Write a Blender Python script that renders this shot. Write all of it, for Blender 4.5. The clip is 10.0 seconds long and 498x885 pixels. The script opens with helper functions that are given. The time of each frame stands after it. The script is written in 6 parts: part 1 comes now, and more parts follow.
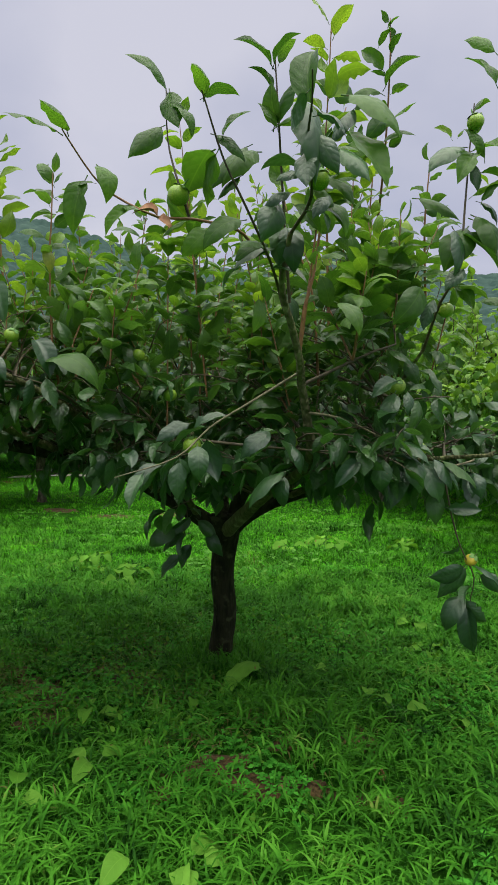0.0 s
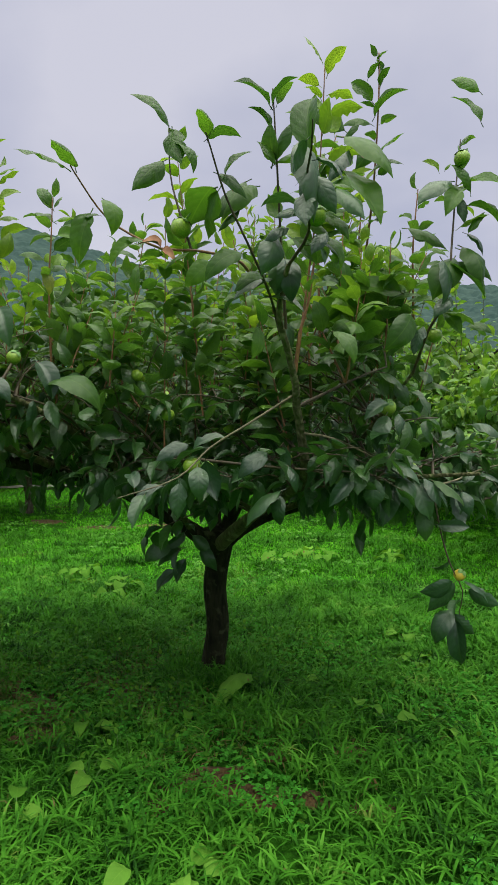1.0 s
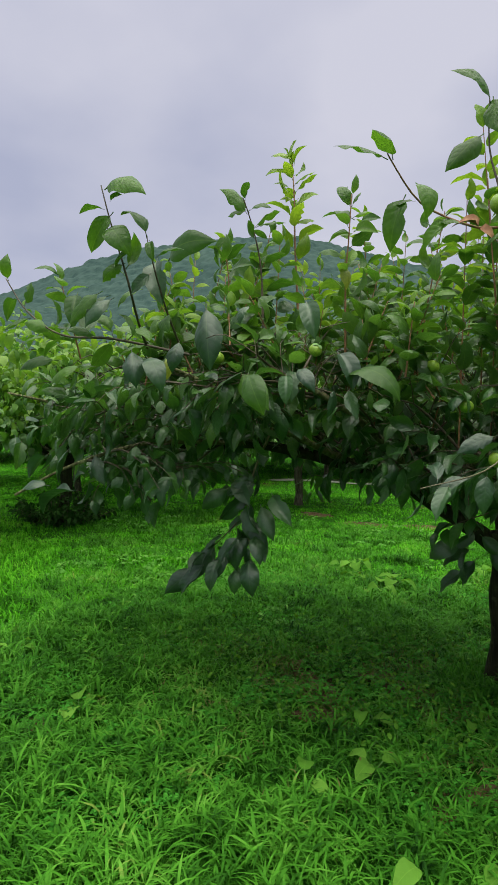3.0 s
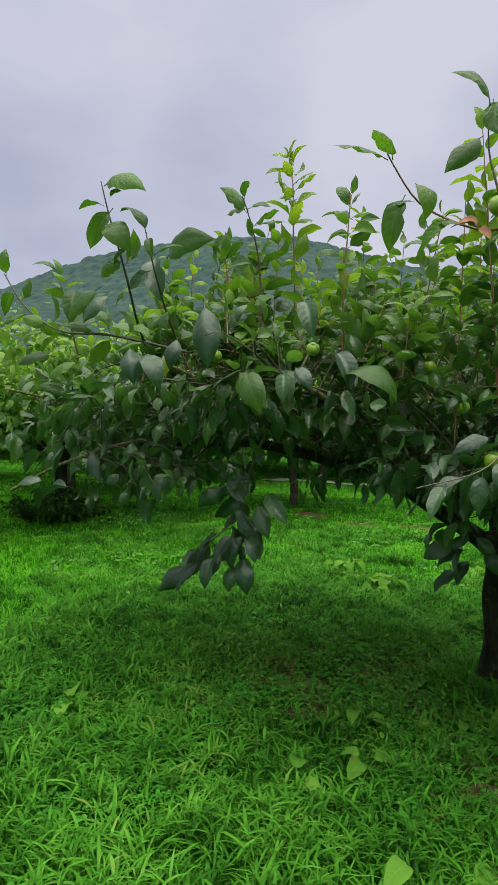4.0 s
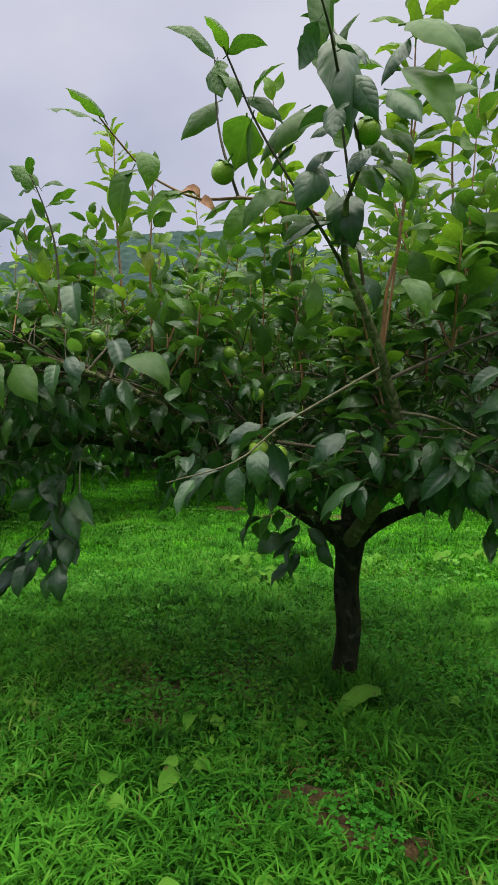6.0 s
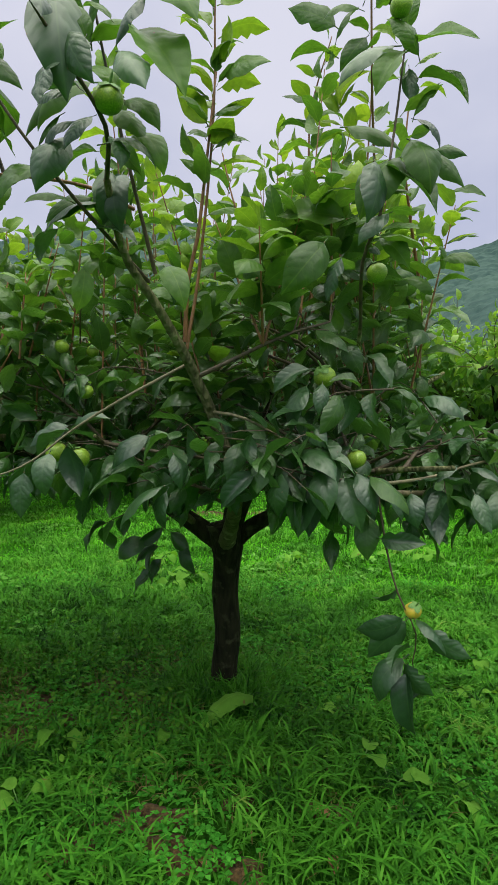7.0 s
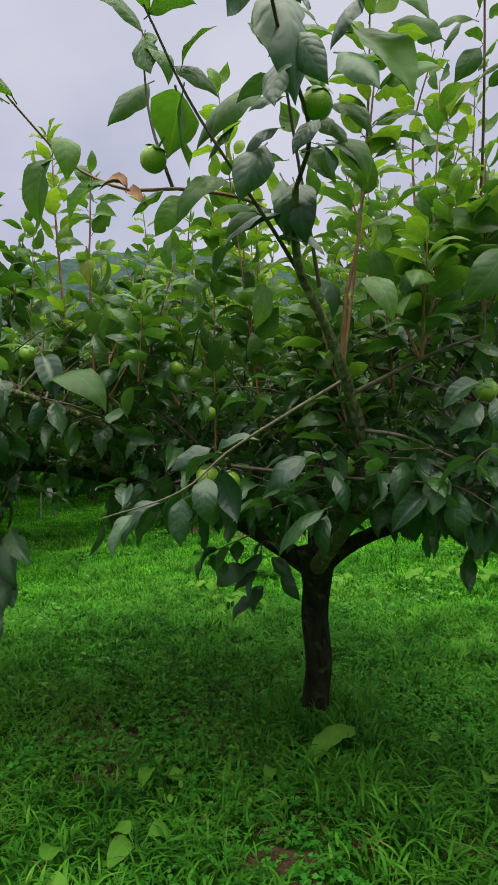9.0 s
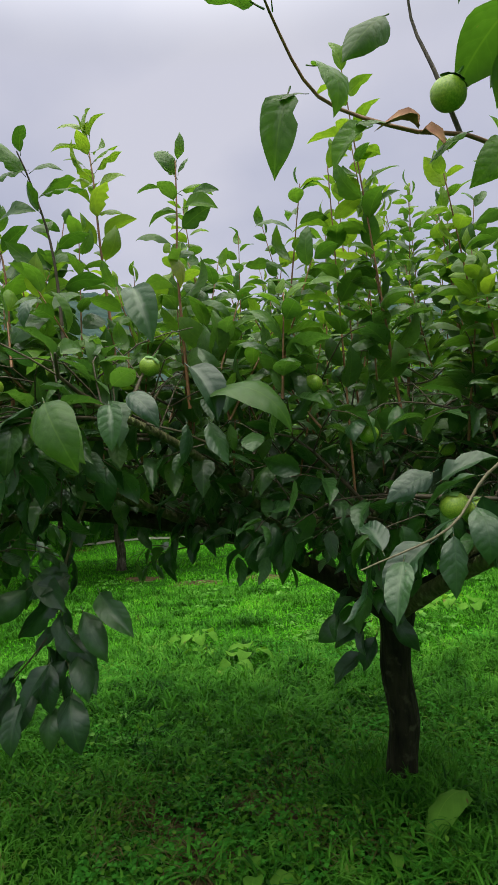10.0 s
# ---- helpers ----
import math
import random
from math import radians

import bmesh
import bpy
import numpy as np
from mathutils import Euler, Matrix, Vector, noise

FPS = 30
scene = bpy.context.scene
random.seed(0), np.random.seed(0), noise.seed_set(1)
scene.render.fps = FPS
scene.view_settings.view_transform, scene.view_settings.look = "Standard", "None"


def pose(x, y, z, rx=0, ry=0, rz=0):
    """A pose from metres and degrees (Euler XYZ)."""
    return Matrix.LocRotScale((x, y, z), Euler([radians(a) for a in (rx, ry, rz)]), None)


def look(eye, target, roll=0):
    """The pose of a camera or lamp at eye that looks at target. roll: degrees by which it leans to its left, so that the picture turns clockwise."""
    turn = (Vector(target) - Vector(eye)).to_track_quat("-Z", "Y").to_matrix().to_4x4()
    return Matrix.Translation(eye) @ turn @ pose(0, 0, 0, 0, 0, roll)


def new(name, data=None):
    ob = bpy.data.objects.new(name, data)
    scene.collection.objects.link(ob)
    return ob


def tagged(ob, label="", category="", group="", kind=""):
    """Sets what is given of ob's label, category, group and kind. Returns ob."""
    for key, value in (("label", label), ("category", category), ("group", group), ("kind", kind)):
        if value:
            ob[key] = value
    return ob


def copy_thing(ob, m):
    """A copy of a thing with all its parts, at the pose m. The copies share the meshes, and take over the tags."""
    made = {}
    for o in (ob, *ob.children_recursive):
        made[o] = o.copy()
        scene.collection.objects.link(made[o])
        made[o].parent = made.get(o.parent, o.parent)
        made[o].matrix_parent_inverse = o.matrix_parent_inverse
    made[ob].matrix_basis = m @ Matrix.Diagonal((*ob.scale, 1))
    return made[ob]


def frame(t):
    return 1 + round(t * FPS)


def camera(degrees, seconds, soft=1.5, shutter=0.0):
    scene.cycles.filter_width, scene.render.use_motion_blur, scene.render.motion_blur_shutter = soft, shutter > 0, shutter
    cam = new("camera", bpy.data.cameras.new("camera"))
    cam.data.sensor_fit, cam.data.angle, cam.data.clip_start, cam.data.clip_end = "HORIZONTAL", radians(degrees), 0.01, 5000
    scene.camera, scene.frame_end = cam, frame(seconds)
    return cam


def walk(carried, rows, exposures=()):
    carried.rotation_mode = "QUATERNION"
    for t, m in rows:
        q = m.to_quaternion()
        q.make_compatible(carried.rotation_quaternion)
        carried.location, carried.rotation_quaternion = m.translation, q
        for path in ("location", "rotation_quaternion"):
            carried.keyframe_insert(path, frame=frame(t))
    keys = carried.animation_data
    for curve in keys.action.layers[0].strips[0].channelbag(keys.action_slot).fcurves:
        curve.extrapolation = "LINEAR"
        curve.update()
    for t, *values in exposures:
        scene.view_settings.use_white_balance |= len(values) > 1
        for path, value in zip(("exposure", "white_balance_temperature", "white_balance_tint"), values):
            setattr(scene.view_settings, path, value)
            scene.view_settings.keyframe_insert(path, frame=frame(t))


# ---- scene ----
import collections

cam = camera(43.4, 10.0)
PATH = [
    (0, (0.301, 1.06, 1.56), (0.116, 3.05, 1.482), 0.0),
    (0.5, (0.276, 0.98, 1.578), (0.128, 2.973, 1.522), -0.0),
    (1, (0.262, 0.979, 1.606), (0.125, 2.974, 1.555), -0.0),
    (1.5, (0.243, 0.982, 1.593), (0.04, 2.971, 1.543), -0.0),
    (2, (0.166, 0.949, 1.589), (-0.556, 2.813, 1.539), 0.2),
    (2.5, (0.127, 0.959, 1.578), (-0.786, 2.738, 1.519), 0.6),
    (4, (0.119, 0.95, 1.562), (-0.786, 2.732, 1.502), 1.8),
    (4.5, (0.136, 0.968, 1.564), (-0.766, 2.752, 1.501), 1.9),
    (5, (0.236, 1.068, 1.588), (-0.689, 2.84, 1.519), 1.9),
    (5.5, (0.433, 1.211, 1.576), (-0.482, 2.988, 1.509), 0.8),
    (6, (0.638, 1.37, 1.561), (-0.131, 3.215, 1.485), -0.3),
    (6.2, (0.722, 1.449, 1.574), (-0.017, 3.305, 1.48), -0.1),
    (7.3, (1.104, 1.704, 1.579), (0.462, 3.596, 1.488), -0.6),
    (7.5, (1.123, 1.692, 1.584), (0.476, 3.582, 1.498), -1.0),
    (8, (1.086, 1.679, 1.6), (0.428, 3.566, 1.522), -2.0),
    (8.5, (0.864, 1.637, 1.608), (0.191, 3.52, 1.545), -1.7),
    (9, (0.604, 1.617, 1.576), (-0.073, 3.499, 1.552), -1.7),
    (9.5, (0.171, 1.75, 1.557), (-0.481, 3.64, 1.603), -1.7),
    (10, (-0.289, 1.777, 1.576), (-0.643, 3.744, 1.666), -4.3),
]
walk(cam, [(t, look(eye, target, roll)) for t, eye, target, roll in PATH], exposures=[(0.0, 0.04), (2.0, 0.02), (4.0, 0.07), (6.0, 0.12), (7.3, 0.26), (8.2, 0.24), (9.0, 0.10), (10.0, 0.04)])

# ---- world and light: a bright overcast sky, lighter towards the zenith ----
def sky_world():
    world = bpy.data.worlds.new("overcast_sky")
    world.use_nodes = True
    scene.world = world
    nt = world.node_tree
    nt.nodes.clear()
    N, L = nt.nodes.new, nt.links.new
    out = N("ShaderNodeOutputWorld")
    mix = N("ShaderNodeMixShader")
    mix.inputs[0].default_value = 0.92
    blue, cloud = N("ShaderNodeBackground"), N("ShaderNodeBackground")
    sky = N("ShaderNodeTexSky")
    sky.sky_type = "NISHITA"
    sky.sun_disc = False
    sky.sun_elevation, sky.sun_rotation = radians(68), radians(SUN_TURN)
    blue.inputs[1].default_value = 0.1
    L(sky.outputs[0], blue.inputs[0])
    co = N("ShaderNodeTexCoord")
    sep = N("ShaderNodeSeparateXYZ")
    L(co.outputs["Generated"], sep.inputs[0])
    up = N("ShaderNodeMath")
    up.operation = "ADD"
    up.inputs[1].default_value = 0.35
    L(sep.outputs[2], up.inputs[0])
    flat = N("ShaderNodeVectorMath")
    flat.operation = "DIVIDE"
    comb = N("ShaderNodeCombineXYZ")
    for k in range(3):
        L(up.outputs[0], comb.inputs[k])
    L(co.outputs["Generated"], flat.inputs[0])
    L(comb.outputs[0], flat.inputs[1])
    n1 = N("ShaderNodeTexNoise")
    n1.inputs["Scale"].default_value, n1.inputs["Detail"].default_value = 1.7, 5.0
    n1.inputs["Roughness"].default_value = 0.45
    L(flat.outputs[0], n1.inputs["Vector"])
    tone = N("ShaderNodeValToRGB")
    e = tone.color_ramp.elements
    e[0].position, e[0].color = 0.34, (0.43, 0.455, 0.60, 1)
    e[1].position, e[1].color = 0.66, (0.645, 0.645, 0.745, 1)
    L(n1.outputs[0], tone.inputs[0])
    rise = N("ShaderNodeMapRange")
    rise.interpolation_type = "SMOOTHSTEP"
    rise.inputs["From Min"].default_value, rise.inputs["From Max"].default_value = 0.56, 0.84
    rise.inputs["To Min"].default_value, rise.inputs["To Max"].default_value = 1.0, ZENITH
    L(sep.outputs[2], rise.inputs["Value"])
    L(rise.outputs[0], cloud.inputs[1])
    # the cloud is whiter overhead than near the horizon
    white = N("ShaderNodeMapRange")
    white.inputs["From Min"].default_value, white.inputs["From Max"].default_value = 0.55, 0.85
    L(sep.outputs[2], white.inputs["Value"])
    wm = N("ShaderNodeMix")
    wm.data_type = "RGBA"
    wm.inputs["B"].default_value = (0.62, 0.625, 0.545, 1)
    L(white.outputs[0], wm.inputs["Factor"])
    L(tone.outputs[0], wm.inputs["A"])
    L(wm.outputs["Result"], cloud.inputs[0])
    L(blue.outputs[0], mix.inputs[1])
    L(cloud.outputs[0], mix.inputs[2])
    L(mix.outputs[0], out.inputs[0])


SUN_TURN, ZENITH = 200.0, 5.2
sky_world()
sun = new("sun", bpy.data.lights.new("sun", "SUN"))
sun.data.energy, sun.data.angle, sun.data.color = 1.9, radians(70), (1.0, 0.97, 0.90)
sun.matrix_world = look((1.5, 1.0, 11.0), (0, 5, 0))

# ---- materials ----


def node_mat(name):
    m = bpy.data.materials.new(name)
    m.use_nodes = True
    nt = m.node_tree
    return m, nt, nt.nodes["Principled BSDF"], nt.nodes.new, nt.links.new


def ramp(N, stops):
    r = N("ShaderNodeValToRGB")
    els = r.color_ramp.elements
    while len(els) < len(stops):
        els.new(0.5)
    for el, (p, c) in zip(els, stops):
        el.position, el.color = p, (*c, 1)
    return r


def noise_tex(N, L, scale, detail=3.0, vec=None):
    n = N("ShaderNodeTexNoise")
    n.inputs["Scale"].default_value, n.inputs["Detail"].default_value = scale, detail
    if vec is not None:
        L(vec, n.inputs["Vector"])
    return n


def bump(N, L, height, strength, dist, normal_in):
    b = N("ShaderNodeBump")
    b.inputs["Strength"].default_value, b.inputs["Distance"].default_value = strength, dist
    L(height, b.inputs["Height"])
    L(b.outputs[0], normal_in)


def leaf_mat(name, dark, light, gloss=0.38, glow=0.3, joined=True, veins=True, spec=0.5, quilt=1.0):
    """Leaf: tone varied leaf by leaf, midrib and side veins, quilted between them, dry flecks, light let through."""
    m, nt, p, N, L = node_mat(name)
    if joined:
        rnd = N("ShaderNodeNewGeometry").outputs["Random Per Island"]
    else:
        rnd = N("ShaderNodeObjectInfo").outputs["Random"]
    cr = ramp(N, [(0.0, dark), (0.75, tuple((a + b) / 2 for a, b in zip(dark, light))), (1.0, light)])
    L(rnd, cr.inputs[0])
    co = N("ShaderNodeTexCoord")
    blot = noise_tex(N, L, 60.0 if joined else 9.0, 3.0, co.outputs["Object"])
    mixb = N("ShaderNodeMix")
    mixb.data_type, mixb.blend_type = "RGBA", "MULTIPLY"
    mixb.inputs["Factor"].default_value = 0.5
    L(cr.outputs[0], mixb.inputs["A"])
    tone = ramp(N, [(0.3, (0.5, 0.58, 0.55)), (0.7, (1.0, 1.0, 1.0))])
    L(blot.outputs[0], tone.inputs[0])
    L(tone.outputs[0], mixb.inputs["B"])
    col = mixb.outputs["Result"]
    rough = N("ShaderNodeMapRange")
    rough.inputs["From Min"].default_value, rough.inputs["From Max"].default_value = 0.3, 0.7
    rough.inputs["To Min"].default_value, rough.inputs["To Max"].default_value = gloss + 0.10, gloss - 0.06
    L(blot.outputs[0], rough.inputs["Value"])
    if veins:
        sep = N("ShaderNodeSeparateXYZ")
        L(co.outputs["UV"], sep.inputs[0])
        off = N("ShaderNodeMath"); off.operation = "SUBTRACT"; off.inputs[1].default_value = 0.5
        L(sep.outputs[0], off.inputs[0])
        ab = N("ShaderNodeMath"); ab.operation = "ABSOLUTE"
        L(off.outputs[0], ab.inputs[0])
        mid = N("ShaderNodeMapRange")
        mid.inputs["From Min"].default_value, mid.inputs["From Max"].default_value = 0.004, 0.013
        mid.inputs["To Min"].default_value, mid.inputs["To Max"].default_value = 1.0, 0.0
        L(ab.outputs[0], mid.inputs["Value"])
        # side veins run outwards and forwards in a curve
        sq = N("ShaderNodeMath"); sq.operation = "POWER"; sq.inputs[1].default_value = 1.35
        L(ab.outputs[0], sq.inputs[0])
        sl = N("ShaderNodeMath"); sl.operation = "MULTIPLY_ADD"; sl.inputs[1].default_value = -1.5
        warp = N("ShaderNodeMath"); warp.operation = "MULTIPLY_ADD"; warp.inputs[1].default_value = 0.12
        L(blot.outputs[0], warp.inputs[0]); L(sep.outputs[1], warp.inputs[2])
        L(sq.outputs[0], sl.inputs[0]); L(warp.outputs[0], sl.inputs[2])
        fr = N("ShaderNodeMath"); fr.operation = "PINGPONG"; fr.inputs[1].default_value = 0.075
        L(sl.outputs[0], fr.inputs[0])
        sv = N("ShaderNodeMapRange")
        sv.inputs["From Min"].default_value, sv.inputs["From Max"].default_value = 0.003, 0.012
        sv.inputs["To Min"].default_value, sv.inputs["To Max"].default_value = 0.28, 0.0
        L(fr.outputs[0], sv.inputs["Value"])
        mx = N("ShaderNodeMath"); mx.operation = "MAXIMUM"
        L(mid.outputs[0], mx.inputs[0]); L(sv.outputs[0], mx.inputs[1])
        vein = N("ShaderNodeMix"); vein.data_type = "RGBA"
        vein.inputs["B"].default_value = (light[0] * 1.4 + 0.02, light[1] * 1.2 + 0.02, light[2] * 1.2 + 0.01, 1)
        fac = N("ShaderNodeMath"); fac.operation = "MULTIPLY"; fac.inputs[1].default_value = 0.2
        L(mx.outputs[0], fac.inputs[0])
        L(fac.outputs[0], vein.inputs["Factor"])
        L(col, vein.inputs["A"])
        col = vein.outputs["Result"]
        # dry brown flecks, more of them towards the margin
        fleck = noise_tex(N, L, 95.0 if joined else 14.0, 2.0, co.outputs["Object"])
        edge = N("ShaderNodeMath"); edge.operation = "MULTIPLY_ADD"; edge.inputs[1].default_value = 0.35
        L(ab.outputs[0], edge.inputs[0]); L(fleck.outputs[0], edge.inputs[2])
        fk = ramp(N, [(0.765, (0, 0, 0)), (0.80, (0.8, 0.8, 0.8))])
        L(edge.outputs[0], fk.inputs[0])
        dry = N("ShaderNodeMix"); dry.data_type = "RGBA"
        dry.inputs["B"].default_value = (0.16, 0.10, 0.045, 1)
        L(fk.outputs[0], dry.inputs["Factor"]); L(col, dry.inputs["A"])
        col = dry.outputs["Result"]
        # relief: a cushion between each pair of veins, over broader dents
        pil = N("ShaderNodeMapRange"); pil.interpolation_type = "SMOOTHSTEP"
        pil.inputs["From Min"].default_value, pil.inputs["From Max"].default_value = 0.0, 0.06
        pil.inputs["To Min"].default_value, pil.inputs["To Max"].default_value = 0.0, 0.085 * quilt
        L(fr.outputs[0], pil.inputs["Value"])
        out = N("ShaderNodeMapRange")
        out.inputs["From Min"].default_value, out.inputs["From Max"].default_value = 0.0, 0.05
        L(ab.outputs[0], out.inputs["Value"])
        cush = N("ShaderNodeMath"); cush.operation = "MULTIPLY"
        L(pil.outputs[0], cush.inputs[0]); L(out.outputs[0], cush.inputs[1])
        rump = noise_tex(N, L, 30.0 if joined else 4.2, 2.0, co.outputs["Object"])
        hs = N("ShaderNodeMath"); hs.operation = "MULTIPLY_ADD"; hs.inputs[1].default_value = 0.7 if joined else 0.35
        L(rump.outputs[0], hs.inputs[0]); L(cush.outputs[0], hs.inputs[2])
        bump(N, L, hs.outputs[0], 0.75, 0.008, p.inputs["Normal"])
    L(col, p.inputs["Base Color"])
    L(rough.outputs[0], p.inputs["Roughness"])
    p.inputs["Specular IOR Level"].default_value = spec
    tr = N("ShaderNodeBsdfTranslucent")
    hot = N("ShaderNodeMix"); hot.data_type, hot.blend_type = "RGBA", "MULTIPLY"
    hot.inputs["Factor"].default_value = 1.0
    hot.inputs["B"].default_value = (1.25, 1.3, 0.65, 1)
    L(col, hot.inputs["A"]); L(hot.outputs["Result"], tr.inputs[0])
    ms = N("ShaderNodeMixShader")
    ms.inputs[0].default_value = glow
    L(p.outputs[0], ms.inputs[1]); L(tr.outputs[0], ms.inputs[2])
    L(ms.outputs[0], nt.nodes["Material Output"].inputs[0])
    return m


def bark_mat(name, dark, light, scale=30.0, stretch=0.25):
    m, nt, p, N, L = node_mat(name)
    co = N("ShaderNodeTexCoord")
    mp = N("ShaderNodeMapping")
    mp.inputs["Scale"].default_value = (1, 1, stretch)
    L(co.outputs["Object"], mp.inputs[0])
    a = noise_tex(N, L, scale, 6.0, mp.outputs[0])
    v = N("ShaderNodeTexVoronoi")
    v.inputs["Scale"].default_value = scale * 1.6
    L(mp.outputs[0], v.inputs["Vector"])
    big = noise_tex(N, L, 5.0, 3.0, co.outputs["Object"])
    c = ramp(N, [(0.25, dark), (0.75, light)])
    L(a.outputs[0], c.inputs[0])
    mx = N("ShaderNodeMix"); mx.data_type, mx.blend_type = "RGBA", "MULTIPLY"
    mx.inputs["Factor"].default_value = 0.6
    t = ramp(N, [(0.35, (0.45, 0.5, 0.42)), (0.65, (1, 1, 1))])
    L(big.outputs[0], t.inputs[0])
    L(c.outputs[0], mx.inputs["A"]); L(t.outputs[0], mx.inputs["B"])
    lich = noise_tex(N, L, 16.0, 6.0, co.outputs["Object"])
    lk = ramp(N, [(0.57, (0, 0, 0)), (0.68, (0.5, 0.5, 0.5))])
    L(lich.outputs[0], lk.inputs[0])
    lm = N("ShaderNodeMix"); lm.data_type = "RGBA"
    lm.inputs["B"].default_value = (light[0] * 1.6 + 0.02, light[1] * 1.8 + 0.025, light[2] * 1.6 + 0.015, 1)
    L(lk.outputs[0], lm.inputs["Factor"]); L(mx.outputs["Result"], lm.inputs["A"])
    L(lm.outputs["Result"], p.inputs["Base Color"])
    p.inputs["Roughness"].default_value = 0.9
    p.inputs["Specular IOR Level"].default_value = 0.12
    ad = N("ShaderNodeMath"); ad.operation = "ADD"
    L(a.outputs[0], ad.inputs[0]); L(v.outputs["Distance"], ad.inputs[1])
    bump(N, L, ad.outputs[0], 0.9, 0.012, p.inputs["Normal"])
    return m


def blade_mat(name, stops, gloss=0.5, glow=0.3):
    m, nt, p, N, L = node_mat(name)
    g = N("ShaderNodeNewGeometry")
    cr = ramp(N, stops)
    co = N("ShaderNodeTexCoord")
    patch = noise_tex(N, L, 0.9, 3.0, co.outputs["Object"])
    clump = noise_tex(N, L, 6.5, 3.0, co.outputs["Object"])
    cl = N("ShaderNodeMath"); cl.operation = "MULTIPLY_ADD"; cl.inputs[1].default_value, cl.inputs[2].default_value = 1.7, -0.85
    L(clump.outputs[0], cl.inputs[0])
    own = N("ShaderNodeMath"); own.operation = "MULTIPLY_ADD"; own.inputs[1].default_value = 0.45
    L(g.outputs["Random Per Island"], own.inputs[0]); L(cl.outputs[0], own.inputs[2])
    mixv = N("ShaderNodeMath"); mixv.operation = "ADD"
    L(own.outputs[0], mixv.inputs[0])
    sh = N("ShaderNodeMapRange")
    sh.inputs["From Min"].default_value, sh.inputs["From Max"].default_value = 0.3, 0.7
    sh.inputs["To Min"].default_value, sh.inputs["To Max"].default_value = 0.0, 0.5
    L(patch.outputs[0], sh.inputs["Value"]); L(sh.outputs[0], mixv.inputs[1])
    L(mixv.outputs[0], cr.inputs[0])
    L(cr.outputs[0], p.inputs["Base Color"])
    p.inputs["Roughness"].default_value = gloss
    p.inputs["Specular IOR Level"].default_value = 0.06
    tr = N("ShaderNodeBsdfTranslucent")
    L(cr.outputs[0], tr.inputs[0])
    ms = N("ShaderNodeMixShader"); ms.inputs[0].default_value = glow
    L(p.outputs[0], ms.inputs[1]); L(tr.outputs[0], ms.inputs[2])
    L(ms.outputs[0], nt.nodes["Material Output"].inputs[0])
    return m


def ground_mat():
    m, nt, p, N, L = node_mat("turf_soil")
    co = N("ShaderNodeTexCoord")
    a = noise_tex(N, L, 1.1, 5.0, co.outputs["Object"])
    b = noise_tex(N, L, 38.0, 5.0, co.outputs["Object"])
    soil = ramp(N, [(0.3, (0.040, 0.026, 0.010)), (0.7, (0.110, 0.068, 0.026))])
    L(b.outputs[0], soil.inputs[0])
    green = ramp(N, [(0.3, (0.012, 0.055, 0.004)), (0.7, (0.030, 0.13, 0.008))])
    L(b.outputs[0], green.inputs[0])
    k = ramp(N, [(0.27, (0, 0, 0)), (0.36, (1, 1, 1))])
    L(a.outputs[0], k.inputs[0])
    mx = N("ShaderNodeMix"); mx.data_type = "RGBA"
    L(k.outputs[0], mx.inputs["Factor"]); L(soil.outputs[0], mx.inputs["A"]); L(green.outputs[0], mx.inputs["B"])
    L(mx.outputs["Result"], p.inputs["Base Color"])
    p.inputs["Roughness"].default_value = 1.0
    p.inputs["Specular IOR Level"].default_value = 0.05
    bump(N, L, b.outputs[0], 0.8, 0.03, p.inputs["Normal"])
    return m


def plain_mat(name, c1, c2, scale, rough, relief=0.3, dist=0.003):
    m, nt, p, N, L = node_mat(name)
    co = N("ShaderNodeTexCoord")
    n = noise_tex(N, L, scale, 4.0, co.outputs["Object"])
    cr = ramp(N, [(0.3, c1), (0.7, c2)])
    L(n.outputs[0], cr.inputs[0]); L(cr.outputs[0], p.inputs["Base Color"])
    p.inputs["Roughness"].default_value = rough
    bump(N, L, n.outputs[0], relief, dist, p.inputs["Normal"])
    return m


DARK, MID = (0.040, 0.108, 0.026), (0.112, 0.235, 0.042)
M_LEAF = leaf_mat("persimmon_leaf", DARK, MID, 0.31, 0.45, joined=True, spec=0.64)
M_DARK_LEAF = leaf_mat("dark_leaf", (0.026, 0.084, 0.024), (0.072, 0.178, 0.036), 0.33, 0.40, joined=True, spec=0.62)
M_FRESH_ONE = leaf_mat("fresh_leaf_single", (0.140, 0.265, 0.025), (0.280, 0.412, 0.041), 0.4, 0.45, joined=False)
M_LEAF_ONE = leaf_mat("persimmon_leaf_single", (0.036, 0.104, 0.014), (0.107, 0.237, 0.024), 0.36, 0.48, joined=False, spec=0.45)
M_YELLOW_ONE = leaf_mat("yellowed_leaf_single", (0.22, 0.28, 0.035), (0.34, 0.36, 0.05), 0.45, 0.35, joined=False)
# darker blue-green for hanging and front single leaves
M_DARK_LEAF_ONE = leaf_mat("dark_leaf_single", (0.019, 0.062, 0.022), (0.050, 0.132, 0.032), 0.36, 0.26, joined=False, spec=0.74)
M_YOUNG = leaf_mat("young_leaf", (0.050, 0.136, 0.020), (0.142, 0.285, 0.033), 0.38, 0.45, joined=True, spec=0.55)
M_FRESH = leaf_mat("fresh_leaf", (0.13, 0.26, 0.026), (0.28, 0.42, 0.04), 0.45, 0.45, joined=True, spec=0.35)
M_YOUNG_ONE = leaf_mat("young_leaf_single", (0.058, 0.140, 0.028), (0.155, 0.30, 0.040), 0.40, 0.42, joined=False, spec=0.5)
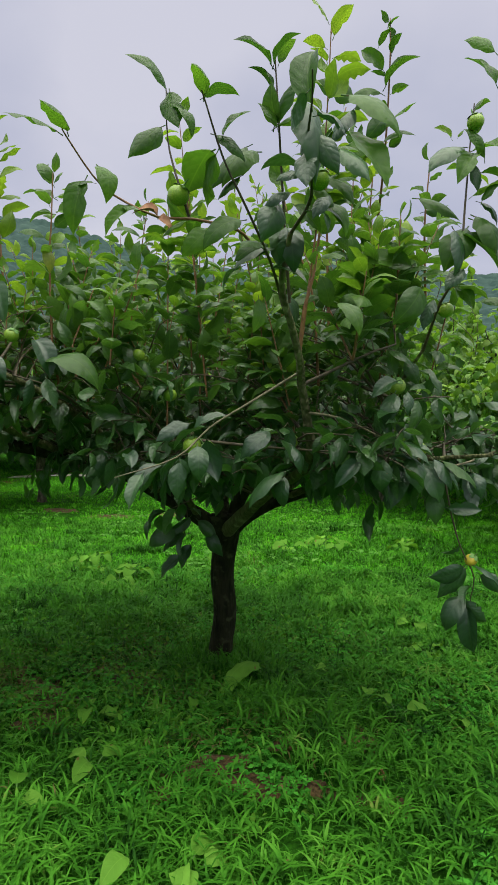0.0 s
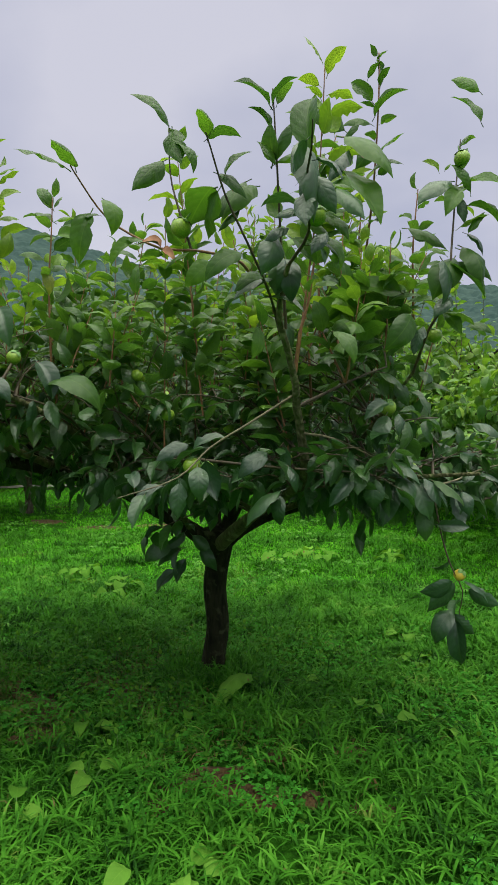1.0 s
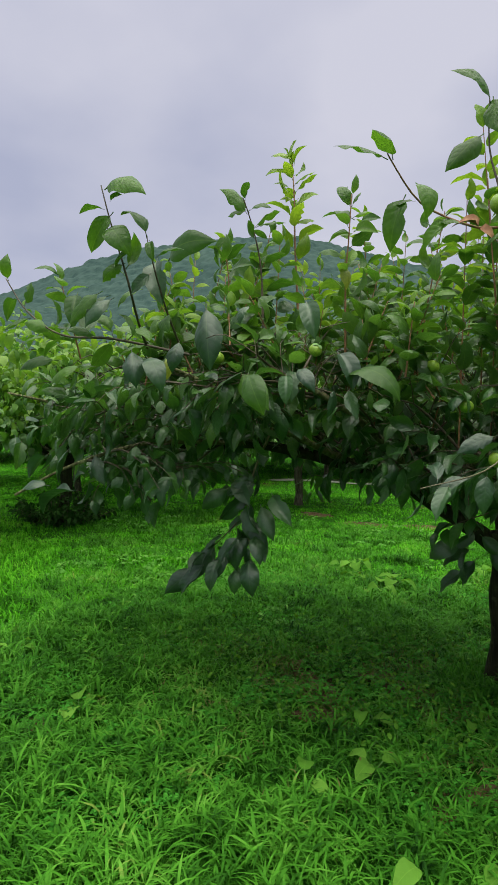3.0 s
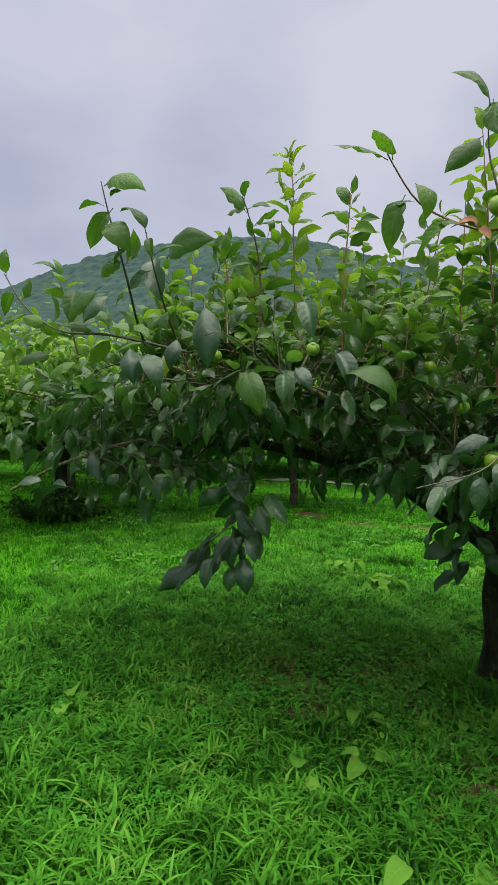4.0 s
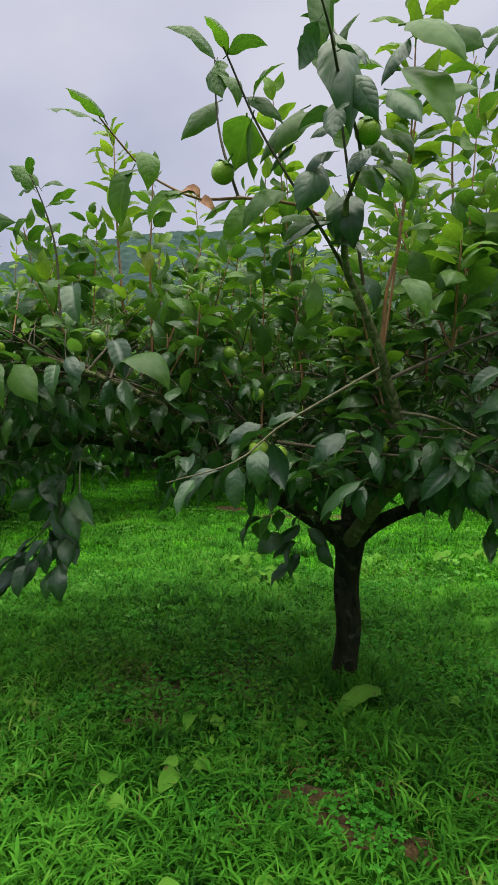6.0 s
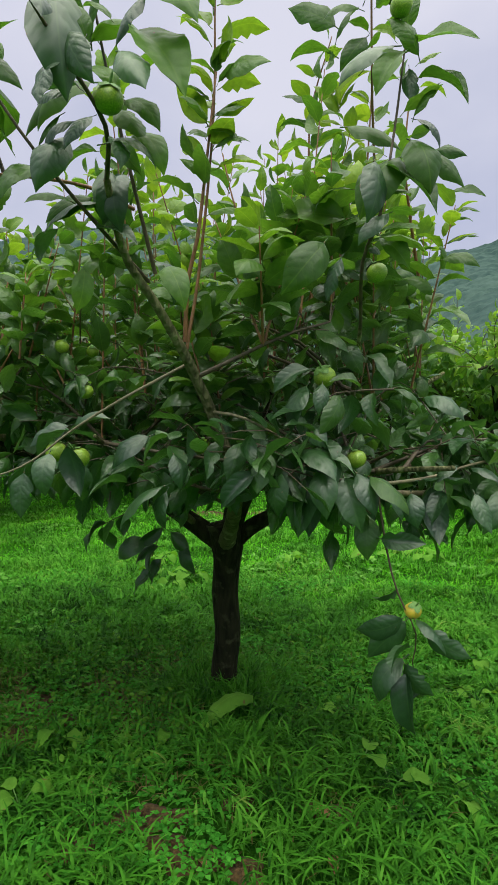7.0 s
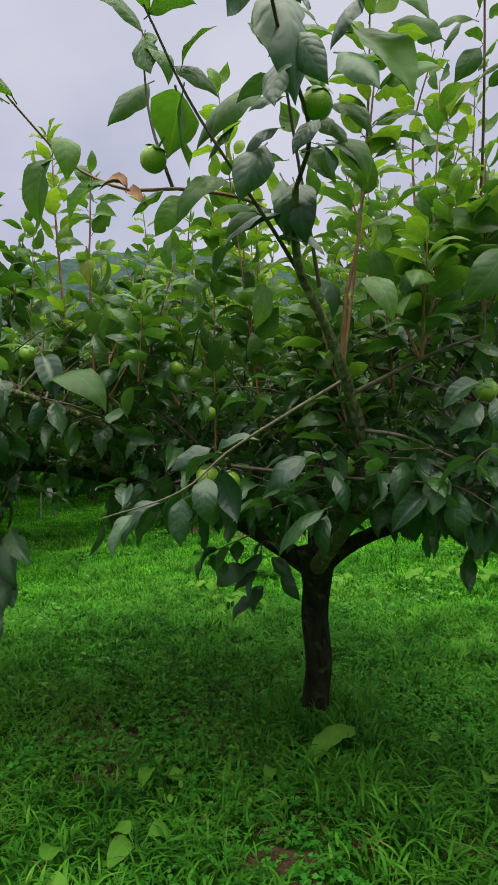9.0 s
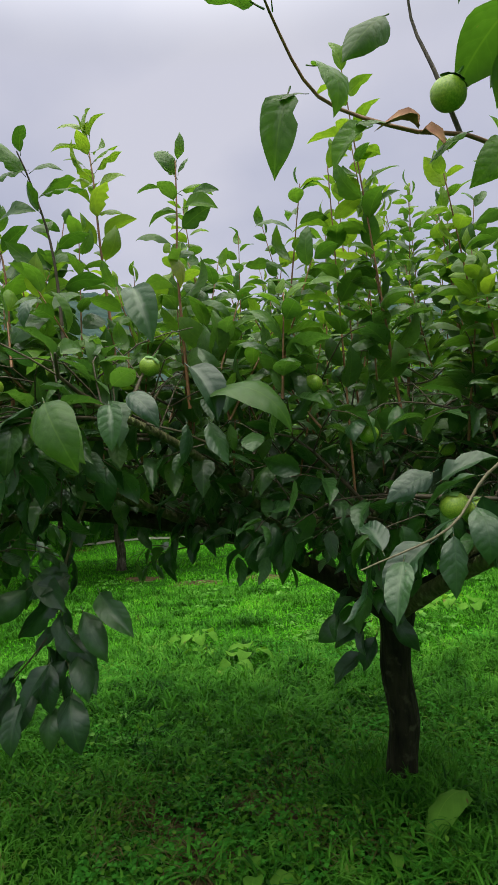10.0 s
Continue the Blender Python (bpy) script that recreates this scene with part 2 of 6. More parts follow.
M_FAR_LEAF = leaf_mat("far_tree_leaf", (0.055, 0.154, 0.027), (0.165, 0.352, 0.045), 0.45, 0.42, joined=True, veins=False)
M_FAR_YOUNG = leaf_mat("far_young_leaf", (0.09, 0.22, 0.025), (0.26, 0.42, 0.05), 0.5, 0.4, joined=True, veins=False)
M_WEED = leaf_mat("weed_leaf", (0.10, 0.27, 0.025), (0.20, 0.43, 0.055), 0.7, 0.35, joined=False, spec=0.08)
M_ROSETTE = leaf_mat("low_weed_leaf", (0.07, 0.24, 0.025), (0.18, 0.42, 0.07), 0.55, 0.3, joined=True, veins=False, spec=0.12)
# thicket leaves: the overhanging canopy's shade is put into this dark green
M_SHADED_WEED = leaf_mat("shaded_weed_leaf", (0.018, 0.058, 0.010), (0.045, 0.120, 0.020), 0.7, 0.25, joined=True, veins=False, spec=0.08)
M_CREEP = leaf_mat("creeping_weed_leaf", (0.055, 0.190, 0.012), (0.160, 0.360, 0.035), 0.6, 0.3, joined=True, veins=False, spec=0.08)
M_CLOVER = leaf_mat("clover_leaf", (0.041, 0.213, 0.018), (0.108, 0.425, 0.045), 0.7, 0.3, joined=True, veins=False, spec=0.06)
M_BARK = bark_mat("persimmon_bark", (0.007, 0.008, 0.004), (0.042, 0.043, 0.020))
# paler grey-brown bark for the farther trunks
M_PALE_BARK = bark_mat("pale_bark", (0.035, 0.030, 0.022), (0.16, 0.14, 0.10))
M_LIMB = bark_mat("limb_bark", (0.065, 0.066, 0.030), (0.22, 0.215, 0.105), 45.0, 0.4)
M_TWIG = plain_mat("twig_bark", (0.030, 0.024, 0.013), (0.085, 0.062, 0.030), 60.0, 0.65)
M_TAN = plain_mat("pale_twig_bark", (0.075, 0.068, 0.032), (0.19, 0.165, 0.088), 70.0, 0.6)
M_ORANGE = plain_mat("shoot_bark", (0.14, 0.058, 0.022), (0.25, 0.125, 0.045), 50.0, 0.55)
M_FRUIT = plain_mat("unripe_fruit_skin", (0.12, 0.25, 0.016), (0.27, 0.39, 0.035), 18.0, 0.4, 0.1, 0.001)
M_RIPE = plain_mat("yellowing_fruit_skin", (0.34, 0.36, 0.035), (0.62, 0.40, 0.035), 14.0, 0.4, 0.1, 0.001)
M_CALYX = plain_mat("calyx", (0.06, 0.16, 0.03), (0.13, 0.26, 0.05), 80.0, 0.6)
M_DEAD = plain_mat("dead_leaf", (0.22, 0.09, 0.04), (0.45, 0.24, 0.12), 40.0, 0.7)
M_GRASS = blade_mat("grass_blade", [(0.0, (0.012, 0.058, 0.006)), (0.35, (0.047, 0.190, 0.014)), (0.7, (0.084, 0.290, 0.022)), (0.97, (0.146, 0.380, 0.044)), (1.0, (0.190, 0.300, 0.050))], 0.55)
M_TURF = blade_mat("short_turf", [(0.0, (0.017, 0.085, 0.005)), (0.5, (0.081, 0.358, 0.011)), (0.98, (0.177, 0.520, 0.029)), (1.0, (0.190, 0.300, 0.050))], 0.7)
M_STRAW = blade_mat("dry_grass_blade", [(0.0, (0.06, 0.06, 0.018)), (0.5, (0.12, 0.12, 0.035)), (1.0, (0.24, 0.20, 0.08))], 0.8)
M_GROUND = ground_mat()
M_SOIL = plain_mat("reddish_soil", (0.042, 0.026, 0.009), (0.115, 0.070, 0.022), 55.0, 1.0, 0.9, 0.012)
M_PATH = plain_mat("gravel", (0.20, 0.19, 0.16), (0.34, 0.33, 0.29), 25.0, 0.95, 0.6, 0.02)

# ---- mesh building ----


class Buf:
    """Collects points and faces, with a leaf map, into one mesh."""

    def __init__(self):
        self.v, self.f, self.uv, self.n = [], [], [], 0

    def add(self, verts, faces, uv=None):
        verts = np.asarray(verts, float)
        self.v.append(verts)
        self.f.append(np.asarray(faces, int) + self.n)
        self.uv.append(np.zeros((len(verts), 2)) if uv is None else np.asarray(uv, float))
        self.n += len(verts)

    def mesh(self, name, mat, smooth=True):
        me = bpy.data.meshes.new(name)
        v = np.concatenate(self.v)
        uv = np.concatenate(self.uv)
        sizes, loops = [], []
        for f in self.f:
            sizes.append(np.full(len(f), f.shape[1]))
            loops.append(f.ravel())
        sizes, loops = np.concatenate(sizes), np.concatenate(loops)
        me.vertices.add(len(v))
        me.vertices.foreach_set("co", v.ravel())
        me.loops.add(len(loops))
        me.loops.foreach_set("vertex_index", loops)
        me.polygons.add(len(sizes))
        me.polygons.foreach_set("loop_start", np.concatenate(([0], np.cumsum(sizes)[:-1])))
        me.polygons.foreach_set("use_smooth", np.full(len(sizes), smooth))
        layer = me.uv_layers.new(name="leaf")
        layer.data.foreach_set("uv", uv[loops].ravel())
        me.materials.append(mat)
        me.update(calc_edges=True)
        me.validate()
        return me


def curve(pts, step=0.05):
    """A smooth line through the points."""
    p = [np.array(q, float) for q in pts]
    p = [2 * p[0] - p[1]] + p + [2 * p[-1] - p[-2]]
    out = []
    for a, b, c, d in zip(p, p[1:], p[2:], p[3:]):
        n = max(2, int(np.linalg.norm(c - b) / step))
        for i in range(n):
            t = i / n
            out.append(0.5 * (2 * b + (c - a) * t + (2 * a - 5 * b + 4 * c - d) * t * t + (3 * b - a - 3 * c + d) * t ** 3))
    out.append(p[-2])
    return np.array(out)


def tube(buf, line, r0, r1, sides=6, wob=0.0, power=1.0):
    """A tapered round stem along a line, closed at its tip."""
    line = np.asarray(line, float)
    n = len(line)
    tang = np.gradient(line, axis=0)
    tang /= np.linalg.norm(tang, axis=1)[:, None] + 1e-9
    ref = np.array((0.31, 0.9, 0.27))
    rings = []
    ang = np.linspace(0, 2 * math.pi, sides, endpoint=False)
    for i in range(n):
        a = np.cross(tang[i], ref)
        a /= np.linalg.norm(a) + 1e-9
        b = np.cross(tang[i], a)
        r = r0 + (r1 - r0) * (i / (n - 1)) ** power
        rr = r * (1 + wob * np.array([noise.noise(Vector(line[i] * 9) + Vector((3.0 * k, 0, 0))) for k in range(sides)])) if wob else np.full(sides, r)
        rings.append(line[i] + (np.cos(ang) * rr)[:, None] * a + (np.sin(ang) * rr)[:, None] * b)
    v = np.concatenate(rings + [line[-1:] + tang[-1:] * r1])
    f = []
    for i in range(n - 1):
        for k in range(sides):
            k2 = (k + 1) % sides
            f.append((i * sides + k, i * sides + k2, (i + 1) * sides + k2, (i + 1) * sides + k))
    buf.add(v, f)
    top = (n - 1) * sides
    buf.f.append(np.array([(top + k, top + (k + 1) % sides, n * sides) for k in range(sides)]) + buf.n - len(v))


def leaf_template(rows=7, wave=0.0, fold=0.22, arch=0.35, width=0.255, seed=0, blunt=0.78, twist=0.0):
    """An oval leaf with a drawn-out tip, folded along the midrib and arched; length 1 along y."""
    t = 0.5 - 0.5 * np.cos(np.linspace(0, math.pi, rows))
    w = width * np.sin(math.pi * np.clip(t, 0, 1) ** 0.94) ** blunt * (1 - 0.12 * t ** 4)
    w[0], w[-1] = 0.012, 0.004
    v, uv, f = [], [], []
    for i, (a, b) in enumerate(zip(t, w)):
        y = a - 0.12 * arch * a ** 3
        z = -arch * 0.62 * a ** 2 + 0.10 * math.sin(math.pi * a)
        rip = wave * math.sin(a * 15 + seed)
        rip2 = wave * math.sin(a * 13 + 2 + seed * 2)
        ct, st = math.cos(twist * a), math.sin(twist * a)
        lz, rz = b * fold + rip * (b > 0.05), b * fold + rip2 * (b > 0.05)
        v += [(-b * ct - lz * st, y, z - b * st + lz * ct), (0, y, z), (b * ct - rz * st, y, z + b * st + rz * ct)]
        uv += [(0.5 - b, a), (0.5, a), (0.5 + b, a)]
    for i in range(rows - 1):
        o = 3 * i
        f += [(o, o + 1, o + 4, o + 3), (o + 1, o + 2, o + 5, o + 4)]
    return np.array(v), np.array(f), np.array(uv)


LEAF_T = (0.0, 0.04, 0.12, 0.24, 0.38, 0.52, 0.66, 0.78, 0.87, 0.94, 1.0)
LEAF_W = (0.04, 0.28, 0.62, 0.90, 1.0, 0.97, 0.82, 0.57, 0.33, 0.14, 0.012)


def oval_leaf(rows=8, cols=5, width=0.27, arch=0.8, rise=0.25, fold=0.2, dome=0.3, wave=0.05, twist=0.0, sway=0.0, seed=0, bites=0):
    """A persimmon leaf: oval with a short drawn-out tip, its midrib bent over, its halves cupped; length 1 along y."""
    rng = np.random.default_rng(1000 + seed)
    t = np.linspace(0, 1, rows)
    t = 0.55 * t + 0.45 * (0.5 - 0.5 * np.cos(math.pi * t))
    half = width * np.interp(t, LEAF_T, LEAF_W)
    slope = rise - arch * 1.6 * t ** 1.2
    step = np.diff(t, prepend=0.0)
    y, z = np.cumsum(np.cos(slope) * step), np.cumsum(np.sin(slope) * step)
    u = np.linspace(-1, 1, cols)
    nip = np.ones((rows, cols))
    for _ in range(bites):
        i, side = int(rng.integers(2, rows - 2)), (0, cols - 1)[int(rng.integers(0, 2))]
        nip[i, side] = rng.uniform(0.45, 0.75)
    v, uv, f = [], [], []
    ph = rng.uniform(0, 6.28, 2)
    for i in range(rows):
        b = half[i]
        for j in range(cols):
            w = u[j] * nip[i, j]
            up = b * (fold * abs(w) - dome * w * w + wave * w * w * math.sin(t[i] * 13 + ph[int(u[j] > 0)]))
            x = b * w
            ct, st = math.cos(twist * t[i]), math.sin(twist * t[i])
            x, up = x * ct - up * st, x * st + up * ct
            v.append((x + sway * t[i] ** 2, y[i] - up * math.sin(slope[i]), z[i] + up * math.cos(slope[i])))
            uv.append((0.5 + b * w, t[i]))
    for i in range(rows - 1):
        for j in range(cols - 1):
            o = i * cols + j
            f.append((o, o + 1, o + cols + 1, o + cols))
    return np.array(v), np.array(f), np.array(uv)


def frames_of(d, n):
    """Unit axes from leaf directions and wished normals."""
    y = d / (np.linalg.norm(d, axis=1)[:, None] + 1e-9)
    x = np.cross(y, n)
    x /= np.linalg.norm(x, axis=1)[:, None] + 1e-9
    return x, y, np.cross(x, y)


def add_leaves(buf, tmpl, pos, d, n, size, wid=None, zs=None):
    tv, tf, tuv = tmpl
    k, m = len(pos), len(tv)
    if not k:
        return
    x, y, z = frames_of(d, n)
    wid = np.ones(k) if wid is None else wid
    zs = np.ones(k) if zs is None else zs
    v = pos[:, None, :] + size[:, None, None] * (
        tv[None, :, 0, None] * wid[:, None, None] * x[:, None, :] + tv[None, :, 1, None] * y[:, None, :]
        + tv[None, :, 2, None] * zs[:, None, None] * z[:, None, :])
    f = (tf[None] + (np.arange(k) * m)[:, None, None]).reshape(-1, tf.shape[1])
    buf.add(v.reshape(-1, 3), f, np.tile(tuv, (k, 1)))


def add_mixed(buf, tmpls, rng, pos, d, n, size, wid=None, zs=None):
    """Leaves of several shapes at once."""
    pick = rng.integers(0, len(tmpls), len(pos))
    for k, t in enumerate(tmpls):
        q = pick == k
        add_leaves(buf, t, pos[q], d[q], n[q], size[q], None if wid is None else wid[q], None if zs is None else zs[q])


def part(name, mesh, parent, label="", kind=""):
    ob = new(name, mesh)
    ob.parent = parent
    return tagged(ob, label=label, kind=kind)


def thing(name, at, label, category, group="", kind=""):
    ob = new(name)
    ob.empty_display_size = 0.2
    ob.location = at
    return tagged(ob, label=label, category=category, group=group, kind=kind)


# ---- ground, path, hills ----
HOLES = [(0.11, 3.62, 0.16), (0.55, 4.01, 0.13), (-1.26, 4.57, 0.18), (-1.33, 4.65, 0.15), (-1.06, 4.1, 0.14), (-0.15, 3.75, 0.16), (-0.02, 3.78, 0.10), (-1.05, 4.35, 0.2), (-0.85, 4.75, 0.22), (0.35, 3.6, 0.1), (0.62, 3.55, 0.12),
         (-1.3, 4.72, 0.2), (-0.3, 3.55, 0.1), (-2.3, 3.3, 0.12), (0.2, 3.95, 0.08)]
WORN = [(-2.8, 10.8, 0.34), (-1.95, 10.95, 0.28), (-3.9, 11.3, 0.3)]


def lie(x, y):
    """The lie of the land: almost level, with soft unevenness."""
    x, y = np.asarray(x, float), np.asarray(y, float)
    return 0.025 * np.sin(x * 0.9 + 0.6) * np.sin(y * 0.75) + 0.012 * np.sin(x * 2.3 + y * 1.7) + 0.016 * np.sin(4.1 * x + 1.3 * np.sin(2.2 * y)) * np.sin(3.7 * y + np.sin(1.9 * x)) + 0.01 * np.maximum(0, y - 16)


def build_ground():
    xs = np.concatenate((np.linspace(-400, -20, 20), np.linspace(-18, 18, 121), np.linspace(20, 400, 20)))
    ys = np.concatenate((np.linspace(-300, -6, 16), np.linspace(-4, 24, 113), np.linspace(26, 420, 40)))
    X, Y = np.meshgrid(xs, ys)
    Z = np.where((np.abs(X) < 19) & (Y > -5) & (Y < 25), lie(X, Y), 0.01 * np.clip(Y - 16, 0, 60))
    v = np.stack((X, Y, Z), -1).reshape(-1, 3)
    nx = len(xs)
    i, j = np.meshgrid(np.arange(nx - 1), np.arange(len(ys) - 1))
    a = (j * nx + i).ravel()
    buf = Buf()
    buf.add(v, np.stack((a, a + 1, a + nx + 1, a + nx), -1))
    tagged(new("ground", buf.mesh("ground", M_GROUND)), "grassy orchard soil with bare earthy patches", "ground", kind="structure")
    # pale track beyond the trees
    b = Buf()
    x = np.linspace(-7.4, 14, 141)
    off = 0.15 * np.sin(x * 0.7) + 0.18 * (x + 7)
    near, far = 16.5 + off, 16.95 + off
    v = np.concatenate((np.stack((x, near, lie(x, near) + 0.03), -1), np.stack((x, far, lie(x, far) + 0.03), -1)))
    i = np.arange(140)
    b.add(v, np.stack((i, i + 1, i + 142, i + 141), -1))
    tagged(new("road", b.mesh("road", M_PATH)), "pale gravel farm track beyond the trees", "track", kind="structure")


def ridge(az):
    """Height of the skyline in degrees by bearing, east of straight ahead."""
    return np.interp(az, (-180, -75, -60, -49, -46, -42, -37, -29.4, -23.3, -19.3, -14.3, -9.5, -4, 0, 2.7, 8, 13.8, 16.2, 30, 60, 180),
                     (5, 5, 7, 10.9, 12.3, 14.2, 15.7, 16.8, 17.0, 16.2, 14.8, 13.9, 13.6, 14.1, 14.5, 13.6, 12.6, 12.4, 11, 6, 5))


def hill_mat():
    m, nt, p, N, L = node_mat("hazed_hill_forest")
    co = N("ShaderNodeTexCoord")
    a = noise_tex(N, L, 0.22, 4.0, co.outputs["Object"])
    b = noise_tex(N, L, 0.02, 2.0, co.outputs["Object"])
    # bluish distance haze is mixed into the forest's base colours
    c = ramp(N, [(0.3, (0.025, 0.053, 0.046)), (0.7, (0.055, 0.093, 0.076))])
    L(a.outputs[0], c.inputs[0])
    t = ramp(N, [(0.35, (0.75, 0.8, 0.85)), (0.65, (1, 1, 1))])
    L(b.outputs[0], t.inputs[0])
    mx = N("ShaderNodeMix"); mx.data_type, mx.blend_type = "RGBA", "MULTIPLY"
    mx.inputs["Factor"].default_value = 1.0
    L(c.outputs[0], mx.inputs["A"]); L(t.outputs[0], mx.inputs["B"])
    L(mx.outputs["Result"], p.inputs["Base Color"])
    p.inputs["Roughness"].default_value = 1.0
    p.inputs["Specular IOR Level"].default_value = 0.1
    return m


def build_hills():
    rng = np.random.default_rng(5)
    R0, R1, R2 = 110.0, 420.0, 560.0
    az = np.radians(np.linspace(-78, 55, 560))
    rr = np.concatenate((np.linspace(R0, R1, 170), np.linspace(R1 + 4, R2, 16)))
    A, R = np.meshgrid(az, rr)
    X, Y = R * np.sin(A), R * np.cos(A)
    H = R1 * np.tan(np.radians(ridge(np.degrees(A)))) - 3.5
    s = np.clip((R - R0) / (R1 - R0), 0, 1)
    fall = np.clip((R2 - R) / (R2 - R1), 0, 1)
    Z = H * np.where(R <= R1, 0.3 * s + 0.7 * s * s, 0.4 + 0.6 * fall)
    # spurs and gullies, and the tree crowns that cover the slope
    Z += s * (1 - s) * 14 * np.sin(A * 14 + 0.004 * R) + s * (1 - s) * 8 * np.sin(A * 37 + R * 0.02)
    cell = 5.0
    ci, cj = np.floor(X / cell), np.floor(Y / cell)
    best = np.zeros_like(X)
    for di in (-1, 0, 1):
        for dj in (-1, 0, 1):
            a, b = ci + di, cj + dj
            h1 = np.modf(np.abs(np.sin(a * 127.1 + b * 311.7) * 43758.5))[0]
            h2 = np.modf(np.abs(np.sin(a * 269.5 + b * 183.3) * 24634.6))[0]
            d2 = ((a + h1) * cell - X) ** 2 + ((b + h2) * cell - Y) ** 2
            best = np.maximum(best, (1.0 + 1.4 * h2) * np.sqrt(np.clip(1 - d2 / (2.9 + 1.3 * h1) ** 2, 0, 1)))
    Z += best
    v = np.stack((X, Y, Z), -1).reshape(-1, 3)
    n = len(az)
    i, j = np.meshgrid(np.arange(n - 1), np.arange(len(rr) - 1))
    a = (j * n + i).ravel()
    buf = Buf()
    buf.add(v, np.stack((a, a + 1, a + n + 1, a + n), -1))
    tagged(new("hill", buf.mesh("hill", hill_mat())), "wooded hill ridge, bluish haze in its colour, under low grey cloud", "hill", kind="structure")


def soil_patch(x, y, r, seed):
    """A bare patch: an uneven crust of crumbs a finger's breadth high, thinning out at its rim."""
    rng = np.random.default_rng(seed)
    rings, sides = 9, 36
    v = [(0, 0, 0)]
    ph = rng.uniform(0, 6.28, 4)
    for j in range(1, rings + 1):
        for i in range(sides):
            a = 2 * math.pi * i / sides
            rr = r * j / rings * (1 + 0.22 * math.sin(2 * a + ph[0]) + 0.16 * math.sin(3 * a + ph[1]) + 0.1 * math.sin(7 * a + ph[2]))
            v.append((1.25 * rr * math.cos(a), 0.85 * rr * math.sin(a), 0))
    v = np.array(v)
    rim = np.concatenate(([0.0], np.repeat(np.arange(1, rings + 1) / rings, sides)))
    v[:, 2] = lie(x + v[:, 0], y + v[:, 1]) + (1 - rim ** 3) * (0.012 + 0.012 * rng.uniform(0, 1, len(v))) - 0.006 * (rim > 0.99)
    b = Buf()
    q = [(1 + j * sides + i, 1 + j * sides + (i + 1) % sides, 1 + (j + 1) * sides + (i + 1) % sides, 1 + (j + 1) * sides + i) for j in range(rings - 1) for i in range(sides)]
    b.add(v, q)
    b.f.append(np.array([(0, 1 + i, 1 + (i + 1) % sides) for i in range(sides)]))
    ob = new("soil_patch", b.mesh("soil_patch", M_SOIL))
    ob.location = (x, y, 0)
    tagged(ob, "bare reddish-brown crumbly soil among the grass", "soil", kind="structure")


build_ground()
for k, (x, y, r) in enumerate(HOLES):
    soil_patch(x, y, r * 0.75, 60 + k)
for k, (x, y, r) in enumerate(WORN):
    soil_patch(x, y, r, 90 + k)
build_hills()

# ---- persimmon trees ----
UP = np.array((0.0, 0.0, 1.0))
# hanging and spreading leaves, leaves of upright shoots, and plainer ones for farther trees
T_SPREAD = [oval_leaf(8, 5, 0.253, 0.75, 0.25, 0.15, 0.45, 0.10, 0.25, 0.03, 1), oval_leaf(8, 5, 0.238, 0.45, 0.1, 0.45, 0.15, 0.12, -0.4, -0.04, 2, 1),
            oval_leaf(8, 5, 0.263, 1.05, 0.35, -0.1, 0.35, 0.08, 0.1, 0.05, 3), oval_leaf(8, 5, 0.238, 0.6, 0.2, 0.6, 0.1, 0.10, 0.5, 0.0, 4, 1)]
T_ARCHED = [oval_leaf(8, 5, 0.248, 0.95, 0.35, 0.25, 0.4, 0.06, 0.15, 0.02, 5), oval_leaf(8, 5, 0.233, 0.7, 0.2, 0.55, 0.2, 0.08, -0.2, -0.03, 6, 1),
            oval_leaf(8, 5, 0.258, 1.15, 0.4, 0.05, 0.5, 0.06, 0.2, 0.0, 7)]
T_PLAIN = oval_leaf(6, 3, 0.27, 0.8, 0.25, 0.25, 0.1, 0.0, 0.2)
T_FAR = oval_leaf(4, 3, 0.29, 0.7, 0.2, 0.2, 0.1, 0.0)
T_ROS = leaf_template(6, 0.03, 0.15, 0.5, 0.36, 2, 0.5)


def unit(v):
    v = np.asarray(v, float)
    return v / (np.linalg.norm(v) + 1e-9)


def leaf_sites(line, count, style, rng, start=0.15, spread=1.0):
    """Places and directions of alternate leaves along a stem: position, direction, normal."""
    seg = np.linalg.norm(np.diff(line, axis=0), axis=1)
    cum = np.concatenate(([0], np.cumsum(seg)))
    out = []
    phase = rng.uniform(0, 6.28)
    for i in range(count):
        s = cum[-1] * (start + (1 - start) * (i + 0.6) / count)
        j = min(np.searchsorted(cum, s), len(line) - 1)
        a, b = line[max(j - 1, 0)], line[j]
        stem = unit(b - a)
        p = np.array([np.interp(s, cum, line[:, k]) for k in range(3)])
        side = unit(np.cross(stem, (0.3, 0.2, 0.93)))
        side2 = np.cross(stem, side)
        ang = phase + i * 2.4
        o = side * math.cos(ang) + side2 * math.sin(ang)
        last = i >= count - 2
        if style == "up":
            d = unit(stem * (0.9 if last else 0.55) + o * spread * (0.6 if last else 1.0) + UP * 0.15 + rng.normal(0, 0.14, 3))
        elif style == "hang":
            d = unit(stem * 0.35 + o * 0.7 * spread - UP * rng.uniform(0.1, 0.95) + rng.normal(0, 0.2, 3))
        else:
            d = unit(stem * 0.5 + o * 0.85 * spread - UP * rng.uniform(-0.35, 0.4) + rng.normal(0, 0.2, 3))
        nrm = unit(UP + o * (0.35 if style == "up" else 0.4) + rng.normal(0, 0.33, 3))
        if abs(np.dot(nrm, d)) > 0.93:
            nrm = unit(nrm + o * 1.2)
        out.append((p + d * 0.012, d, nrm))
    return out


LEAF_MESHES = {}


